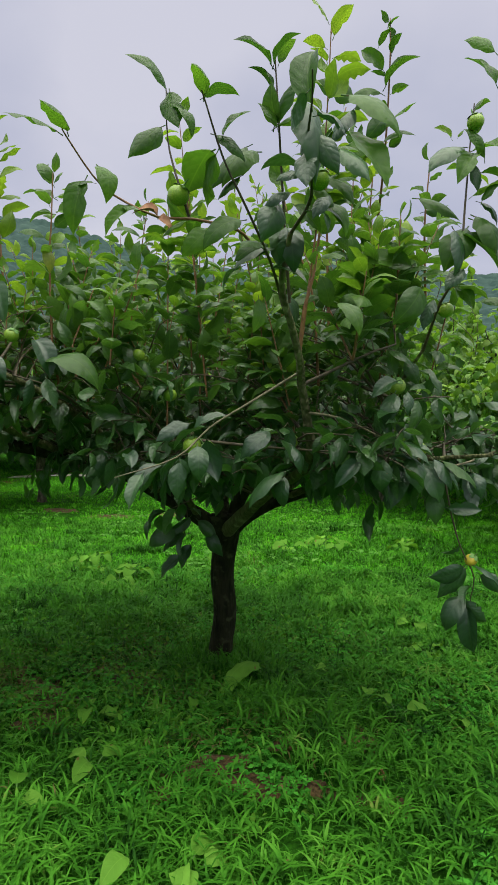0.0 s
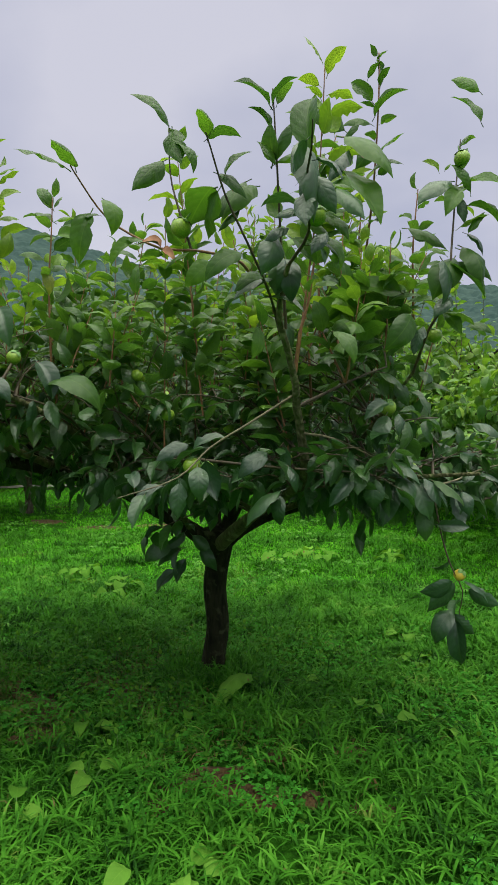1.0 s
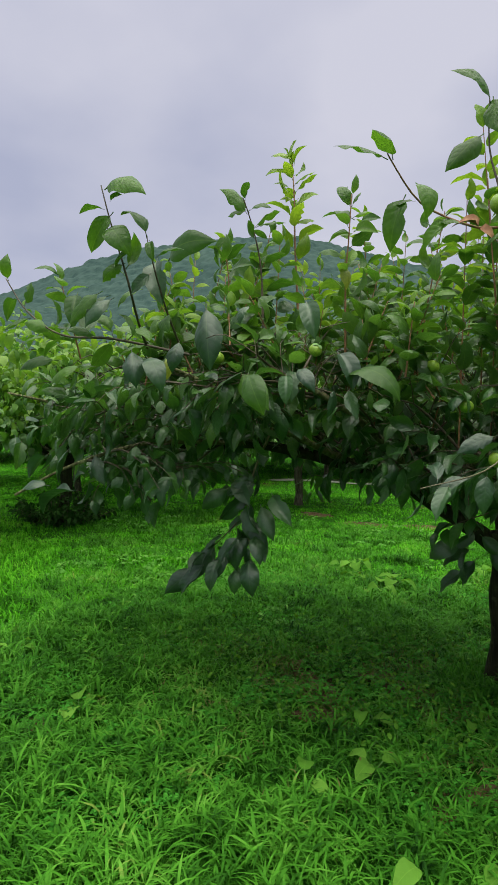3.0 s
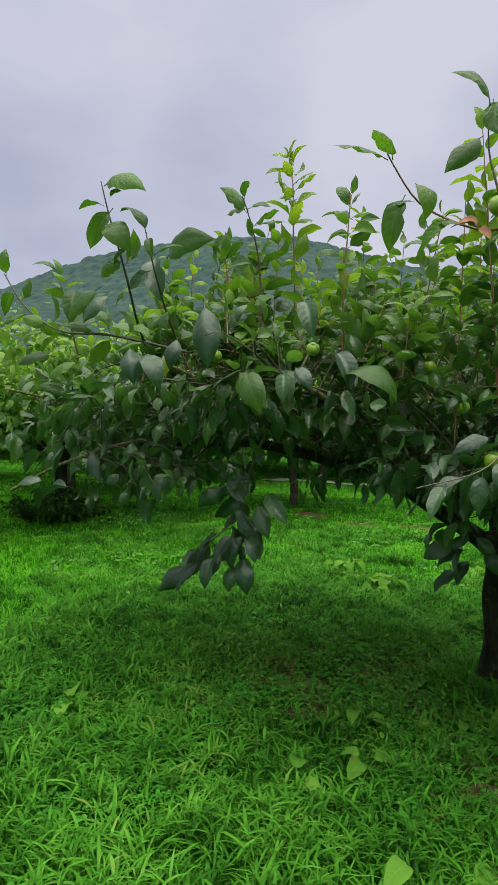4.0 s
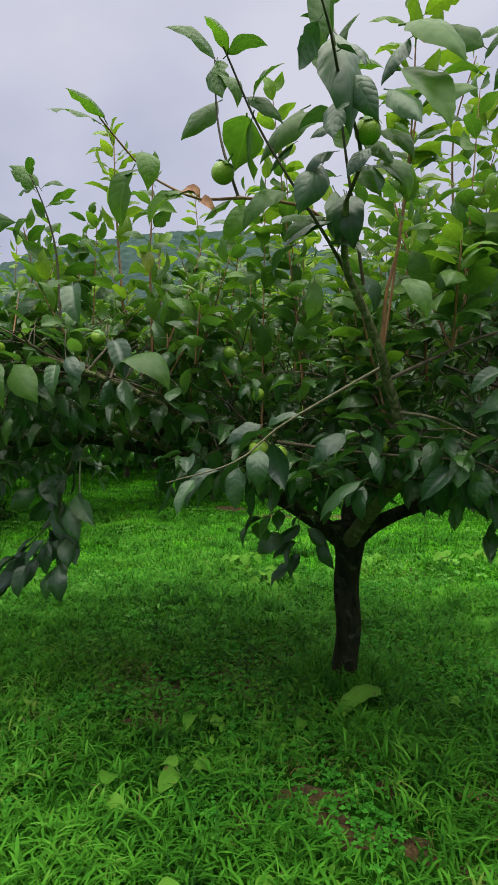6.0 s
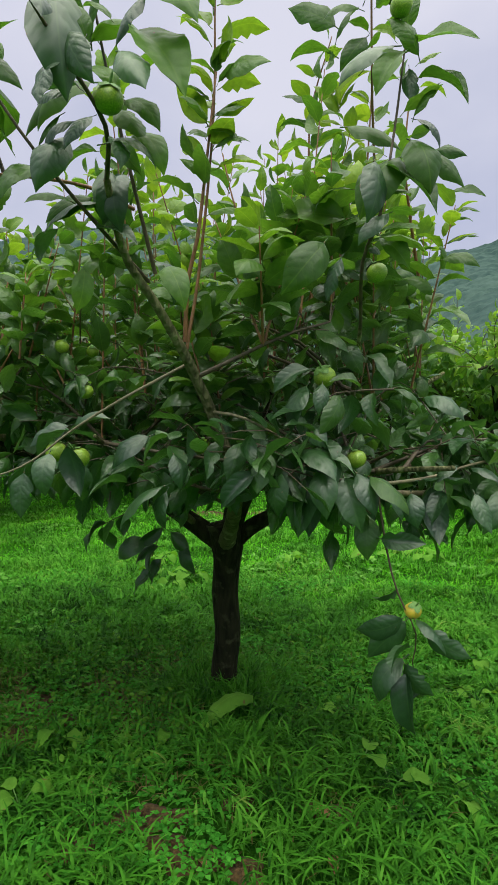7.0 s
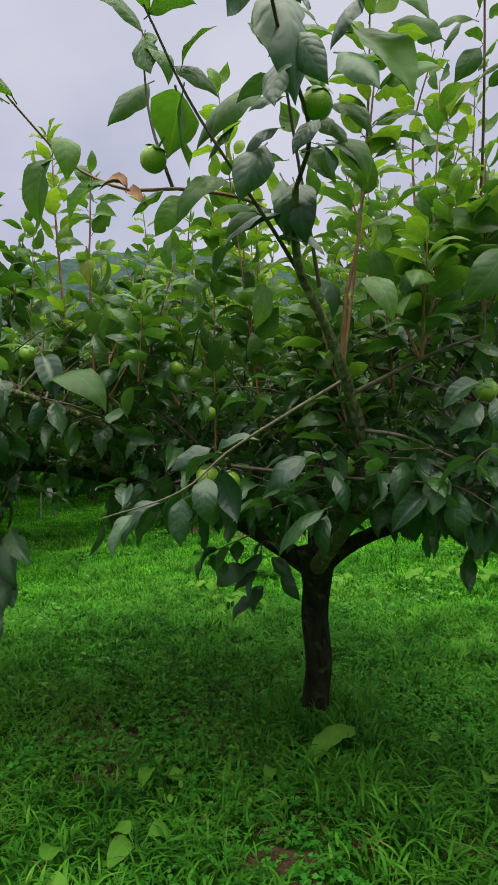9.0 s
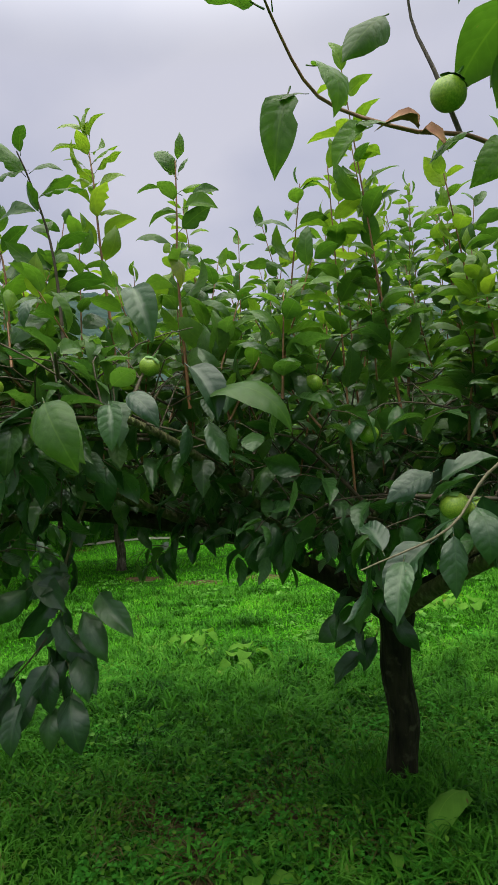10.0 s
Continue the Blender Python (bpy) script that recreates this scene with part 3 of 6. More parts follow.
SHAPES = [  # width, arch, rise, fold, dome, wave, twist, sway, bites
    (0.247, 0.75, 0.25, 0.15, 0.45, 0.10, 0.2, 0.03, 0), (0.232, 0.5, 0.1, 0.45, 0.1, 0.14, -0.45, -0.04, 1), (0.262, 1.05, 0.35, -0.1, 0.35, 0.10, 0.1, 0.05, 0),
    (0.227, 0.6, 0.2, 0.6, 0.1, 0.12, 0.6, 0.0, 2), (0.242, 0.9, 0.3, 0.3, 0.45, 0.10, -0.2, 0.04, 0), (0.257, 0.35, 0.1, 0.2, 0.4, 0.16, 0.35, -0.05, 1),
    (0.237, 1.2, 0.45, 0.2, 0.3, 0.08, -0.1, 0.0, 0), (0.222, 0.65, 0.2, 0.8, 0.05, 0.10, -0.3, 0.03, 0), (0.252, 0.8, 0.25, -0.2, 0.2, 0.12, 0.4, -0.03, 2), (0.242, 0.55, 0.15, 0.1, 0.6, 0.12, 0.0, 0.06, 0)]


def leaf_variant(mat, k):
    key = (mat.name, k)
    if key not in LEAF_MESHES:
        b = Buf()
        w, arch, rise, fold, dome, wave, twist, sway, bites = SHAPES[k]
        b.add(*oval_leaf(12, 7, w, arch, rise, fold, dome, wave, twist, sway, k, bites))
        stalk = curve([(0, -0.13, -0.02), (0, -0.05, -0.012), (0, 0.05, 0.004)], 0.05)
        tube(b, stalk, 0.012, 0.009, 4)
        LEAF_MESHES[key] = b.mesh("leaf", mat)
    return LEAF_MESHES[key]


def leaf_reach(k):
    """How far, and how far down, the tip of a leaf shape lies from its base."""
    w, arch, rise, fold, dome, wave, twist, sway, bites = SHAPES[k]
    v = oval_leaf(12, 7, w, arch, rise, fold, dome, wave, twist, sway, k, bites)[0]
    return v[-4][1], v[-4][2]


def single_leaf(parent, pos, d, nrm, size, mat, rng, label=""):
    x, y, z = frames_of(np.array([d]), np.array([nrm]))
    m = Matrix.Identity(4)
    org = np.array(parent.matrix_world.translation) if parent.parent is None else np.array(parent.parent.location)
    for r in range(3):
        m[r][0], m[r][1], m[r][2] = x[0][r] * size * rng.uniform(0.85, 1.1), y[0][r] * size, z[0][r] * size
        m[r][3] = pos[r] - org[r] + y[0][r] * size * 0.11
    ob = part("leaf", leaf_variant(mat, int(rng.integers(0, 10))), parent, label)
    ob.matrix_basis = m
    return ob


def set_leaves(tree, where, mat, spans):
    """Leaves that stand out one by one, each from its base to its tip."""
    rng = np.random.default_rng(sum(map(ord, where)))
    for bx, by, bz, tx, ty, tz in spans:
        base, tip = np.array((bx, by, bz)), np.array((tx, ty, tz))
        ln = np.linalg.norm(tip - base)
        c = (tip - base) / ln
        nrm = unit(UP * 0.85 + np.array((0.1, -0.55, 0)) + rng.normal(0, 0.33, 3))
        if "drop" in where:
            nrm = unit(np.array((0.0, -1.0, 0.1)) + rng.normal(0, 0.35, 3))
        nrm = unit(nrm - c * np.dot(nrm, c))
        k = int(rng.integers(0, len(SHAPES)))
        ty, tz = leaf_reach(k)
        lean = math.atan2(-tz, ty)
        x, y, z = frames_of(np.array([c * math.cos(lean) + nrm * math.sin(lean)]), np.array([nrm * math.cos(lean) - c * math.sin(lean)]))
        m = Matrix.Identity(4)
        size, wide = ln / math.hypot(ty, tz), rng.uniform(0.86, 1.08)
        for r in range(3):
            m[r][0], m[r][1], m[r][2] = x[0][r] * size * wide, y[0][r] * size, z[0][r] * size
            m[r][3] = base[r] - tree.location[r]
        part("leaf", leaf_variant(mat, k), tree).matrix_basis = m


def shoot(tree, pts, r0, count, size, style="up", young=False, bark=None, seed=0, label="", start=0.12):
    """A leafy shoot of the near tree: a stem, with every leaf a piece of its own."""
    rng = np.random.default_rng(seed)
    org = np.array(tree.location)
    line = curve(pts, 0.04)
    b = Buf()
    tube(b, line - org, r0, max(0.0014, r0 * 0.35), 6)
    ob = part("shoot", b.mesh("shoot", bark or M_TWIG), tree, label)
    mat = M_FRESH_ONE if young == "fresh" else M_YOUNG_ONE if young else M_DARK_LEAF_ONE if style == "hang" else M_LEAF_ONE
    for i, (p, d, n) in enumerate(leaf_sites(line, count, style, rng, start)):
        s = size * rng.uniform(0.75, 1.12) * (1.0 - 0.35 * (i / max(1, count)) ** 3 if style == "up" else 1.0)
        single_leaf(ob, p, d, n, s, mat, rng)
    return ob


def fruit_meshes():
    b = Buf()
    nu, nv = 20, 12
    v = [(0, 0, -0.46)]
    for j in range(1, nv):
        th = math.pi * j / nv
        for i in range(nu):
            ph = 2 * math.pi * i / nu
            lobe = 1 + 0.035 * math.cos(4 * ph) * math.sin(th)
            r = 0.5 * math.sin(th) ** 0.9 * lobe
            v.append((r * math.cos(ph), r * math.sin(ph), -0.46 * math.cos(th) + 0.0))
    v.append((0, 0, 0.43))
    f3, f4 = [], []
    for i in range(nu):
        f3.append((0, 1 + (i + 1) % nu, 1 + i))
        f3.append((len(v) - 1, 1 + (nv - 2) * nu + i, 1 + (nv - 2) * nu + (i + 1) % nu))
    for j in range(nv - 2):
        for i in range(nu):
            a, c = 1 + j * nu + i, 1 + j * nu + (i + 1) % nu
            f4.append((a, c, c + nu, a + nu))
    b.add(v, f4)
    b.f.append(np.array(f3))
    c = Buf()
    tv, tf, tuv = leaf_template(6, 0.02, -0.2, 0.55, 0.42)
    for k in range(4):
        a = math.pi / 2 * k + 0.4
        pos = np.array([(0, 0, 0.46)])
        add_leaves(c, (tv, tf, tuv), pos, np.array([(math.cos(a), math.sin(a), 0.05)]), np.array([(0, 0, 1.0)]), np.array([0.5]))
    tube(c, curve([(0, 0, 0.42), (0.02, 0, 0.62), (0.06, 0.02, 0.85)], 0.1), 0.05, 0.04, 6)
    return b, c


FB, FC = fruit_meshes()
FRUIT, FRUIT_RIPE, CALYX = FB.mesh("fruit", M_FRUIT), FB.mesh("fruit", M_RIPE), FC.mesh("calyx", M_CALYX)


def fruit(tree, at, size=0.06, tilt=(0, 0, 0), ripe=False):
    ob = part("fruit", FRUIT_RIPE if ripe else FRUIT, tree, "yellowing round persimmon" if ripe else "round green unripe persimmon")
    ob.matrix_basis = Matrix.Translation(Vector(at) - tree.location) @ Euler(tilt).to_matrix().to_4x4() @ Matrix.Scale(size, 4)
    part("calyx", CALYX, ob)
    return ob


def branch_out(limbs, rng, n_sec, n_twig, sec_len, keep, leafn=(5, 9), twig_len=(0.18, 0.42), most=99):
    """Side branches and twigs from limbs; gives stem lines with radii, and leaf stems with their style."""
    stems, leafy, crowd = [], [], collections.Counter()
    for line in limbs:
        reach = np.linalg.norm(np.diff(line, axis=0), axis=1).sum()
        for _ in range(int(round(n_sec * reach))):
            t = rng.uniform(0.3, 1.0)
            j = int(t * (len(line) - 2))
            base, along = line[j], unit(line[j + 1] - line[j])
            yaw = rng.uniform(0, 6.283)
            d = unit(np.array((math.cos(yaw), math.sin(yaw), 0)) + along * 0.5 + UP * rng.uniform(-0.15, 0.55))
            ln = rng.uniform(*sec_len)
            mid = base + d * ln * 0.5 + UP * 0.04 + rng.normal(0, 0.05, 3)
            end = base + d * ln + UP * rng.uniform(-0.12, 0.12)
            if not keep(end) or mid[2] < 1.04:
                continue
            sec = curve([base, mid, end], 0.09)
            grown, far = 0, 1
            for _ in range(n_twig):
                k = int(rng.uniform(0.2, 1.0) * (len(sec) - 1))
                b = sec[k]
                far = max(far, k)
                yaw = rng.uniform(0, 6.283)
                dd = unit(np.array((math.cos(yaw), math.sin(yaw), 0)) * 0.9 + d * 0.5 + UP * rng.uniform(-0.45, 0.7))
                tl = rng.uniform(*twig_len)
                e = b + dd * tl - UP * 0.05
                # only so many twigs find room in one place
                spot = tuple(np.floor(e / 0.27).astype(int))
                if not keep(e) or crowd[spot] >= most:
                    continue
                crowd[spot] += 1
                tw = curve([b, b + dd * tl * 0.55 + UP * 0.02 + rng.normal(0, 0.015, 3), e], 0.08)
                stems.append((tw, 0.003, 0.0014))
                leafy.append((tw, int(rng.integers(*leafn)), "hang" if dd[2] < 0.25 else "side"))
                grown += 1
            if grown > (1 if most > 9 else 2):
                stems.append((sec[:far + 1], 0.008, 0.0035))
    return stems, leafy


def leaf_arrays(leafy, rng, size):
    P, D, Nn, S = [], [], [], []
    for line, count, style in leafy:
        for p, d, n in leaf_sites(line, count, style, rng):
            P.append(p), D.append(d), Nn.append(n), S.append(rng.uniform(0.62, 1.12) * size)
    return np.array(P), np.array(D), np.array(Nn), np.array(S)


def trunk_mesh(base, fork, r0, r1, seed, mat):
    """A stem that flares at the root and swells towards the fork, a little crooked."""
    rng = np.random.default_rng(seed)
    base, fork = np.array(base, float), np.array(fork, float)
    n = 16
    line = np.array([base + (fork - base) * i / n + np.array((0.012 * math.sin(i * 0.8 + seed), 0.012 * math.cos(i * 0.6), 0)) for i in range(-1, n + 1)])
    b = Buf()
    sides = 20
    ang = np.linspace(0, 2 * math.pi, sides, endpoint=False)
    rings = []
    for i, q in enumerate(line):
        t = i / (len(line) - 1)
        r = r0 + (r1 - r0) * t + 0.05 * r0 / 0.08 * math.exp(-t * 9) + 0.03 * max(0, t - 0.8) / 0.2
        wob = np.array([1 + 0.10 * noise.noise(Vector((math.cos(a) * 1.3 + seed, math.sin(a) * 1.3, t * 3))) for a in ang])
        rings.append(q + np.stack((np.cos(ang) * r * wob, np.sin(ang) * r * wob, 0 * ang), -1))
    v = np.concatenate(rings + [line[-1:] + UP * 0.03])
    f = [(i * sides + k, i * sides + (k + 1) % sides, (i + 1) * sides + (k + 1) % sides, (i + 1) * sides + k) for i in range(len(line) - 1) for k in range(sides)]
    b.add(v, f)
    top = (len(line) - 1) * sides
    b.f.append(np.array([(top + k, top + (k + 1) % sides, len(v) - 1) for k in range(sides)]))
    return b.mesh("trunk", mat)


def near_tree():
    rng = np.random.default_rng(11)
    at = np.array((-0.22, 4.86, 0.0))
    tree = thing("persimmon_tree", at, "low spreading persimmon tree with glossy dark leaves and green fruit", "tree", "persimmon trees")
    part("trunk", trunk_mesh((0, 0, -0.02), (0.02, -0.03, 0.97), 0.066, 0.075, 3, M_BARK), tree, "dark rough-barked trunk")
    limb_pts = [
        ([(-0.2, 4.83, 0.86), (0.09, 4.2, 1.17), (0.30, 3.62, 1.37), (0.30, 3.46, 1.56), (0.28, 3.37, 1.68), (0.275, 3.28, 1.76), (0.245, 3.17, 1.88), (0.22, 3.095, 1.955), (0.225, 3.03, 2.03), (0.25, 2.95, 2.11)], 0.052, 0.008, M_LIMB),
        ([(-0.2, 4.83, 0.84), (-0.36, 4.79, 0.97), (-0.59, 4.75, 1.11), (-0.81, 4.6, 1.26), (-1.07, 4.45, 1.37), (-1.29, 4.45, 1.57), (-1.45, 4.4, 1.72), (-1.7, 4.3, 1.85)], 0.062, 0.016, M_BARK),
        ([(-1.0, 4.48, 1.34), (-1.41, 4.4, 1.42), (-1.63, 4.3, 1.45), (-1.97, 4.15, 1.43), (-2.3, 4.0, 1.55)], 0.04, 0.012, M_BARK),
        ([(-0.2, 4.84, 0.84), (0.0, 4.84, 1.0), (0.3, 4.75, 1.13), (0.62, 4.6, 1.22), (0.95, 4.5, 1.28), (1.35, 4.4, 1.32), (1.75, 4.3, 1.36)], 0.052, 0.011, M_BARK),
        ([(-0.36, 4.79, 0.97), (-0.38, 4.3, 1.25), (-0.25, 3.8, 1.42), (-0.15, 3.5, 1.5)], 0.02, 0.007, M_LIMB),
        ([(0.2, 4.77, 1.1), (0.5, 4.2, 1.28), (0.75, 3.75, 1.38), (1.0, 3.5, 1.42)], 0.02, 0.007, M_LIMB),
        ([(-0.21, 4.86, 0.86), (-0.25, 5.15, 1.1), (-0.2, 5.55, 1.4), (-0.1, 5.95, 1.7), (0.0, 6.25, 1.9)], 0.05, 0.014, M_BARK),
        ([(-0.36, 4.95, 1.1), (-0.75, 5.3, 1.45), (-1.1, 5.6, 1.7)], 0.032, 0.012, M_LIMB),
        ([(0.14, 4.8, 1.08), (0.5, 5.2, 1.5), (0.9, 5.5, 1.8)], 0.03, 0.011, M_LIMB),
        ([(-0.59, 4.75, 1.11), (-0.7, 4.3, 1.4), (-0.85, 3.8, 1.65), (-1.0, 3.3, 1.8)], 0.026, 0.009, M_LIMB),
        ([(-1.07, 4.45, 1.37), (-1.3, 3.95, 1.58), (-1.4, 3.5, 1.74), (-1.5, 3.15, 1.84)], 0.022, 0.008, M_LIMB),
        ([(-1.63, 4.3, 1.45), (-1.85, 3.9, 1.6), (-2.0, 3.5, 1.75)], 0.02, 0.008, M_LIMB),
        ([(0.3, 4.75, 1.17), (0.52, 4.3, 1.42), (0.66, 3.85, 1.65), (0.74, 3.5, 1.82)], 0.02, 0.006, M_LIMB),
        ([(-1.97, 4.15, 1.43), (-2.3, 4.3, 1.44), (-2.65, 4.6, 1.32), (-2.95, 4.95, 1.12)], 0.018, 0.007, M_LIMB),
        ([(-1.63, 4.3, 1.45), (-1.9, 3.75, 1.46), (-2.1, 3.35, 1.35), (-2.3, 3.15, 1.2)], 0.016, 0.006, M_LIMB),
        ([(-2.2, 4.02, 1.5), (-2.5, 3.7, 1.65), (-2.75, 3.5, 1.72)], 0.013, 0.006, M_LIMB),
    ]
    lines = []
    limb_pts.append(([(-0.2, 4.85, 0.82), (-0.13, 4.83, 1.02), (-0.03, 4.74, 1.2), (0.08, 4.6, 1.45), (0.18, 4.5, 1.75)], 0.062, 0.012, M_BARK))
    for pts, r0, r1, mat in limb_pts:
        line = curve(pts, 0.06)
        lines.append(line)
        b = Buf()
        tube(b, line - at, r0, r1, 12, 0.16, 0.6 if r0 > 0.05 else 1.0)
        part("limb", b.mesh("limb", mat), tree)

    def keep(q):
        dx = q[0] + 0.3
        side = (dx / (2.9 if dx < 0 else 2.4)) ** 2 + ((q[1] - 4.8) / 1.85) ** 2
        top = 2.12 - 0.2 * side if q[0] < 0.85 else 1.5
        if q[0] < -1.7:
            top = 1.9
        front = 3.5 + 0.06 * abs(dx) if q[0] > -0.9 else 3.0
        if q[2] < 1.6 and q[0] > -0.5:
            front = 3.2
        edge = (1.16 if q[0] > -0.12 else 1.19 if q[0] > -1.6 else 1.06) + 0.09 * math.sin(q[0] * 5.7 + 0.8) + 0.05 * math.sin(q[0] * 13.0 + q[1] * 6.0)
        # the big limb lies bare over a stretch
        bare = -1.4 < q[0] < -0.8 and q[1] < 4.4 and 1.3 < q[2] < 1.5 + 0.05 * math.sin(q[0] * 11)
        return edge < q[2] < top and q[1] > front and side < 1.1 and not (bare and math.sin(q[0] * 91 + q[1] * 57) < 0.55)

    stems, leafy = branch_out(lines, rng, 20, 8, (0.35, 1.05), keep, (4, 8), most=3)
    # upright water shoots from the upper branches
    ups = []
    tops = [s[0] for s in stems if s[0][-1][2] > 1.62]
    feet = np.array([q[int(rng.uniform(0.3, 1) * (len(q) - 1))] for q in tops])
    for k in range(205):
        want = np.array((rng.uniform(-2.4, 0.9), rng.uniform(3.3, 6.3)))
        b0 = feet[np.argmin(np.hypot(*(feet[:, :2] - want + rng.normal(0, 0.04, 2)).T))]
        if np.hypot(*(b0[:2] - want)) > 0.3:
            continue
        h = rng.uniform(0.45, 1.15)
        if b0[1] < 3.8:
            h *= 0.5
        elif b0[1] > 4.2:
            h *= 1.15
        if 0.2 < b0[0] < 0.65 and b0[1] < 5.0:
            h *= rng.uniform(0.75, 1.2)
        elif -0.2 < b0[0] <= 0.2 and b0[1] > 3.8:
            h *= 1.15
        if b0[0] < -0.9:
            h *= 0.72
        elif b0[0] < -0.4:
            h *= 0.82
        elif b0[0] > 0.65:
            h *= 0.75
        lean = rng.normal(0, 0.12, 2)
        ups.append(curve([b0, b0 + np.array((lean[0] * 0.5, lean[1] * 0.5, h * 0.5)), b0 + np.array((*lean, h))], 0.07))
    tb = Buf()
    for line, r0, r1 in stems:
        tube(tb, line - at, r0, r1, 5)
    part("branchwork", tb.mesh("branchwork", M_TWIG), tree, "thin brown side twigs", "stuff")
    ub = Buf()
    for line in ups:
        tube(ub, line - at, 0.0048, 0.0018, 5)
    part("shootwork", ub.mesh("shootwork", M_ORANGE), tree, "reddish upright shoots", "stuff")
    fb, yb, hb = Buf(), Buf(), Buf()
    # the crown thins out above its middle
    leafy = [s for s in leafy if s[0][-1][2] < (1.86 if s[0][-1][0] < 0 else 2.0) + 0.12 * math.sin(s[0][-1][0] * 9.0 + s[0][-1][1] * 5.0)]
    P, D, Nn, S = leaf_arrays(leafy, rng, 0.13)
    # leaves low in the crown get the darker, bluer green
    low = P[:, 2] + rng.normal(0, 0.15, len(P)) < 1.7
    wide, arch = rng.uniform(0.85, 1.15, len(P)), rng.uniform(0.2, 1.8, len(P))
    ob_ = Buf()
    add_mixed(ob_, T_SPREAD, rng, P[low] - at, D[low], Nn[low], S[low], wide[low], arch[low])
    add_mixed(fb, T_SPREAD, rng, P[~low] - at, D[~low], Nn[~low], S[~low], wide[~low], arch[~low])
    part("low_foliage", ob_.mesh("low_foliage", M_DARK_LEAF), tree, "dark blue-green lower leaves", "stuff")
    for k in range(0, 18):
        line = leafy[int(rng.integers(0, len(leafy)))][0]
        if line[-1][2] < 1.45:
            continue
        fruit(tree, line[-1] - UP * 0.035, rng.uniform(0.045, 0.058), (rng.uniform(-0.4, 0.4), rng.uniform(-0.4, 0.4), k))
    for line in ups:
        n = int(8 + 17 * np.linalg.norm(line[-1] - line[0]))
        L_ = leaf_sites(line, n, "up", rng)
        P, D, Nn = (np.array([s[k] for s in L_]) for k in range(3))
        S = 0.16 * rng.uniform(0.7, 1.1, n) * (1 - 0.4 * (np.arange(n) / n) ** 3)
        cut = int(n * 0.35)
        tip = int(n * rng.choice((0.7, 0.85, 1.0)))
        zs = rng.uniform(0.5, 1.35, n)
        add_mixed(fb, T_ARCHED, rng, P[:cut] - at, D[:cut], Nn[:cut], S[:cut], None, zs[:cut])
        add_mixed(yb, T_ARCHED, rng, P[cut:tip] - at, D[cut:tip], Nn[cut:tip], S[cut:tip], None, zs[cut:tip])
        add_mixed(hb, T_ARCHED, rng, P[tip:] - at, D[tip:], Nn[tip:], S[tip:], None, zs[tip:])
    part("foliage", fb.mesh("foliage", M_LEAF), tree, "dense glossy dark green leaves", "stuff")
    part("young_foliage", yb.mesh("young_foliage", M_YOUNG), tree, "light green young leaves", "stuff")
    part("fresh_foliage", hb.mesh("fresh_foliage", M_FRESH), tree, "yellow-green leaves at the shoot tips", "stuff")

    # shoots that stand out one by one
    S_ = lambda *a, **k: shoot(tree, *a, **k)
    S_([(0.25, 2.95, 2.11), (0.31, 2.85, 2.18), (0.30, 2.7, 2.27), (0.31, 2.58, 2.31), (0.31, 2.5, 2.34)], 0.006, 5, 0.13, "hang", seed=1)
    S_([(0.22, 3.2, 1.93), (0.19, 3.0, 2.03), (0.127, 2.855, 2.157), (0.07, 2.79, 2.27), (0.035, 2.72, 2.38), (0.025, 2.7, 2.41)], 0.006, 2, 0.12, "side", seed=2)
    S_([(0.11, 3.32, 2.17), (0.07, 3.14, 2.18), (-0.05, 2.98, 2.17), (-0.145, 2.92, 2.16), (-0.28, 2.925, 2.23), (-0.34, 2.905, 2.285), (-0.385, 2.82, 2.362), (-0.39, 2.80, 2.375)], 0.006, 1, 0.08, "side", bark=M_ORANGE, seed=3, start=0.5)
    S_([(-0.06, 2.98, 2.17), (-0.1, 2.97, 2.30), (-0.13, 2.99, 2.42), (-0.133, 2.985, 2.57)], 0.005, 1, 0.1, "up", seed=4, start=0.6)
    S_([(0.26, 3.36, 1.72), (0.11, 3.25, 1.62), (-0.03, 3.2, 1.53), (-0.13, 3.1, 1.43), (-0.31, 3.0, 1.37)], 0.0052, 10, 0.14, "hang", bark=M_TAN, seed=5, start=0.45)
    S_([(0.30, 3.44, 1.58), (0.42, 3.4, 1.56), (0.57, 3.37, 1.49), (0.66, 3.36, 1.44)], 0.006, 5, 0.16, "hang", bark=M_TAN, seed=6, start=0.7)
    S_([(0.6, 3.35, 1.43), (0.75, 3.4, 1.38), (0.92, 3.6, 1.38), (1.08, 3.75, 1.42), (1.35, 4.0, 1.45)], 0.007, 13, 0.16, "hang", bark=M_TAN, seed=7)
    S_([(0.81, 3.6, 1.33), (0.91, 3.8, 1.31), (1.08, 4.0, 1.31), (1.25, 4.2, 1.3), (1.5, 4.35, 1.5)], 0.011, 10, 0.15, "hang", bark=M_TAN, seed=8)
    S_([(0.80, 3.42, 1.37), (0.83, 3.4, 1.2), (0.86, 3.39, 1.09), (0.91, 3.39, 0.98), (0.9, 3.4, 0.90), (0.91, 3.41, 0.84)], 0.004, 3, 0.11, "hang", seed=9, start=0.55)
    S_([(0.27, 3.32, 1.78), (0.29, 3.3, 1.95), (0.32, 3.3, 2.06), (0.35, 3.3, 2.27), (0.38, 3.3, 2.5)], 0.0075, 14, 0.13, "up", True, M_ORANGE, 10, start=0.35)
    S_([(0.74, 3.5, 1.82), (0.77, 3.35, 1.97), (0.82, 3.3, 2.07), (0.85, 3.35, 2.3), (0.87, 3.38, 2.5), (0.89, 3.4, 2.68)], 0.006, 8, 0.12, "up", True, M_TWIG, 11)
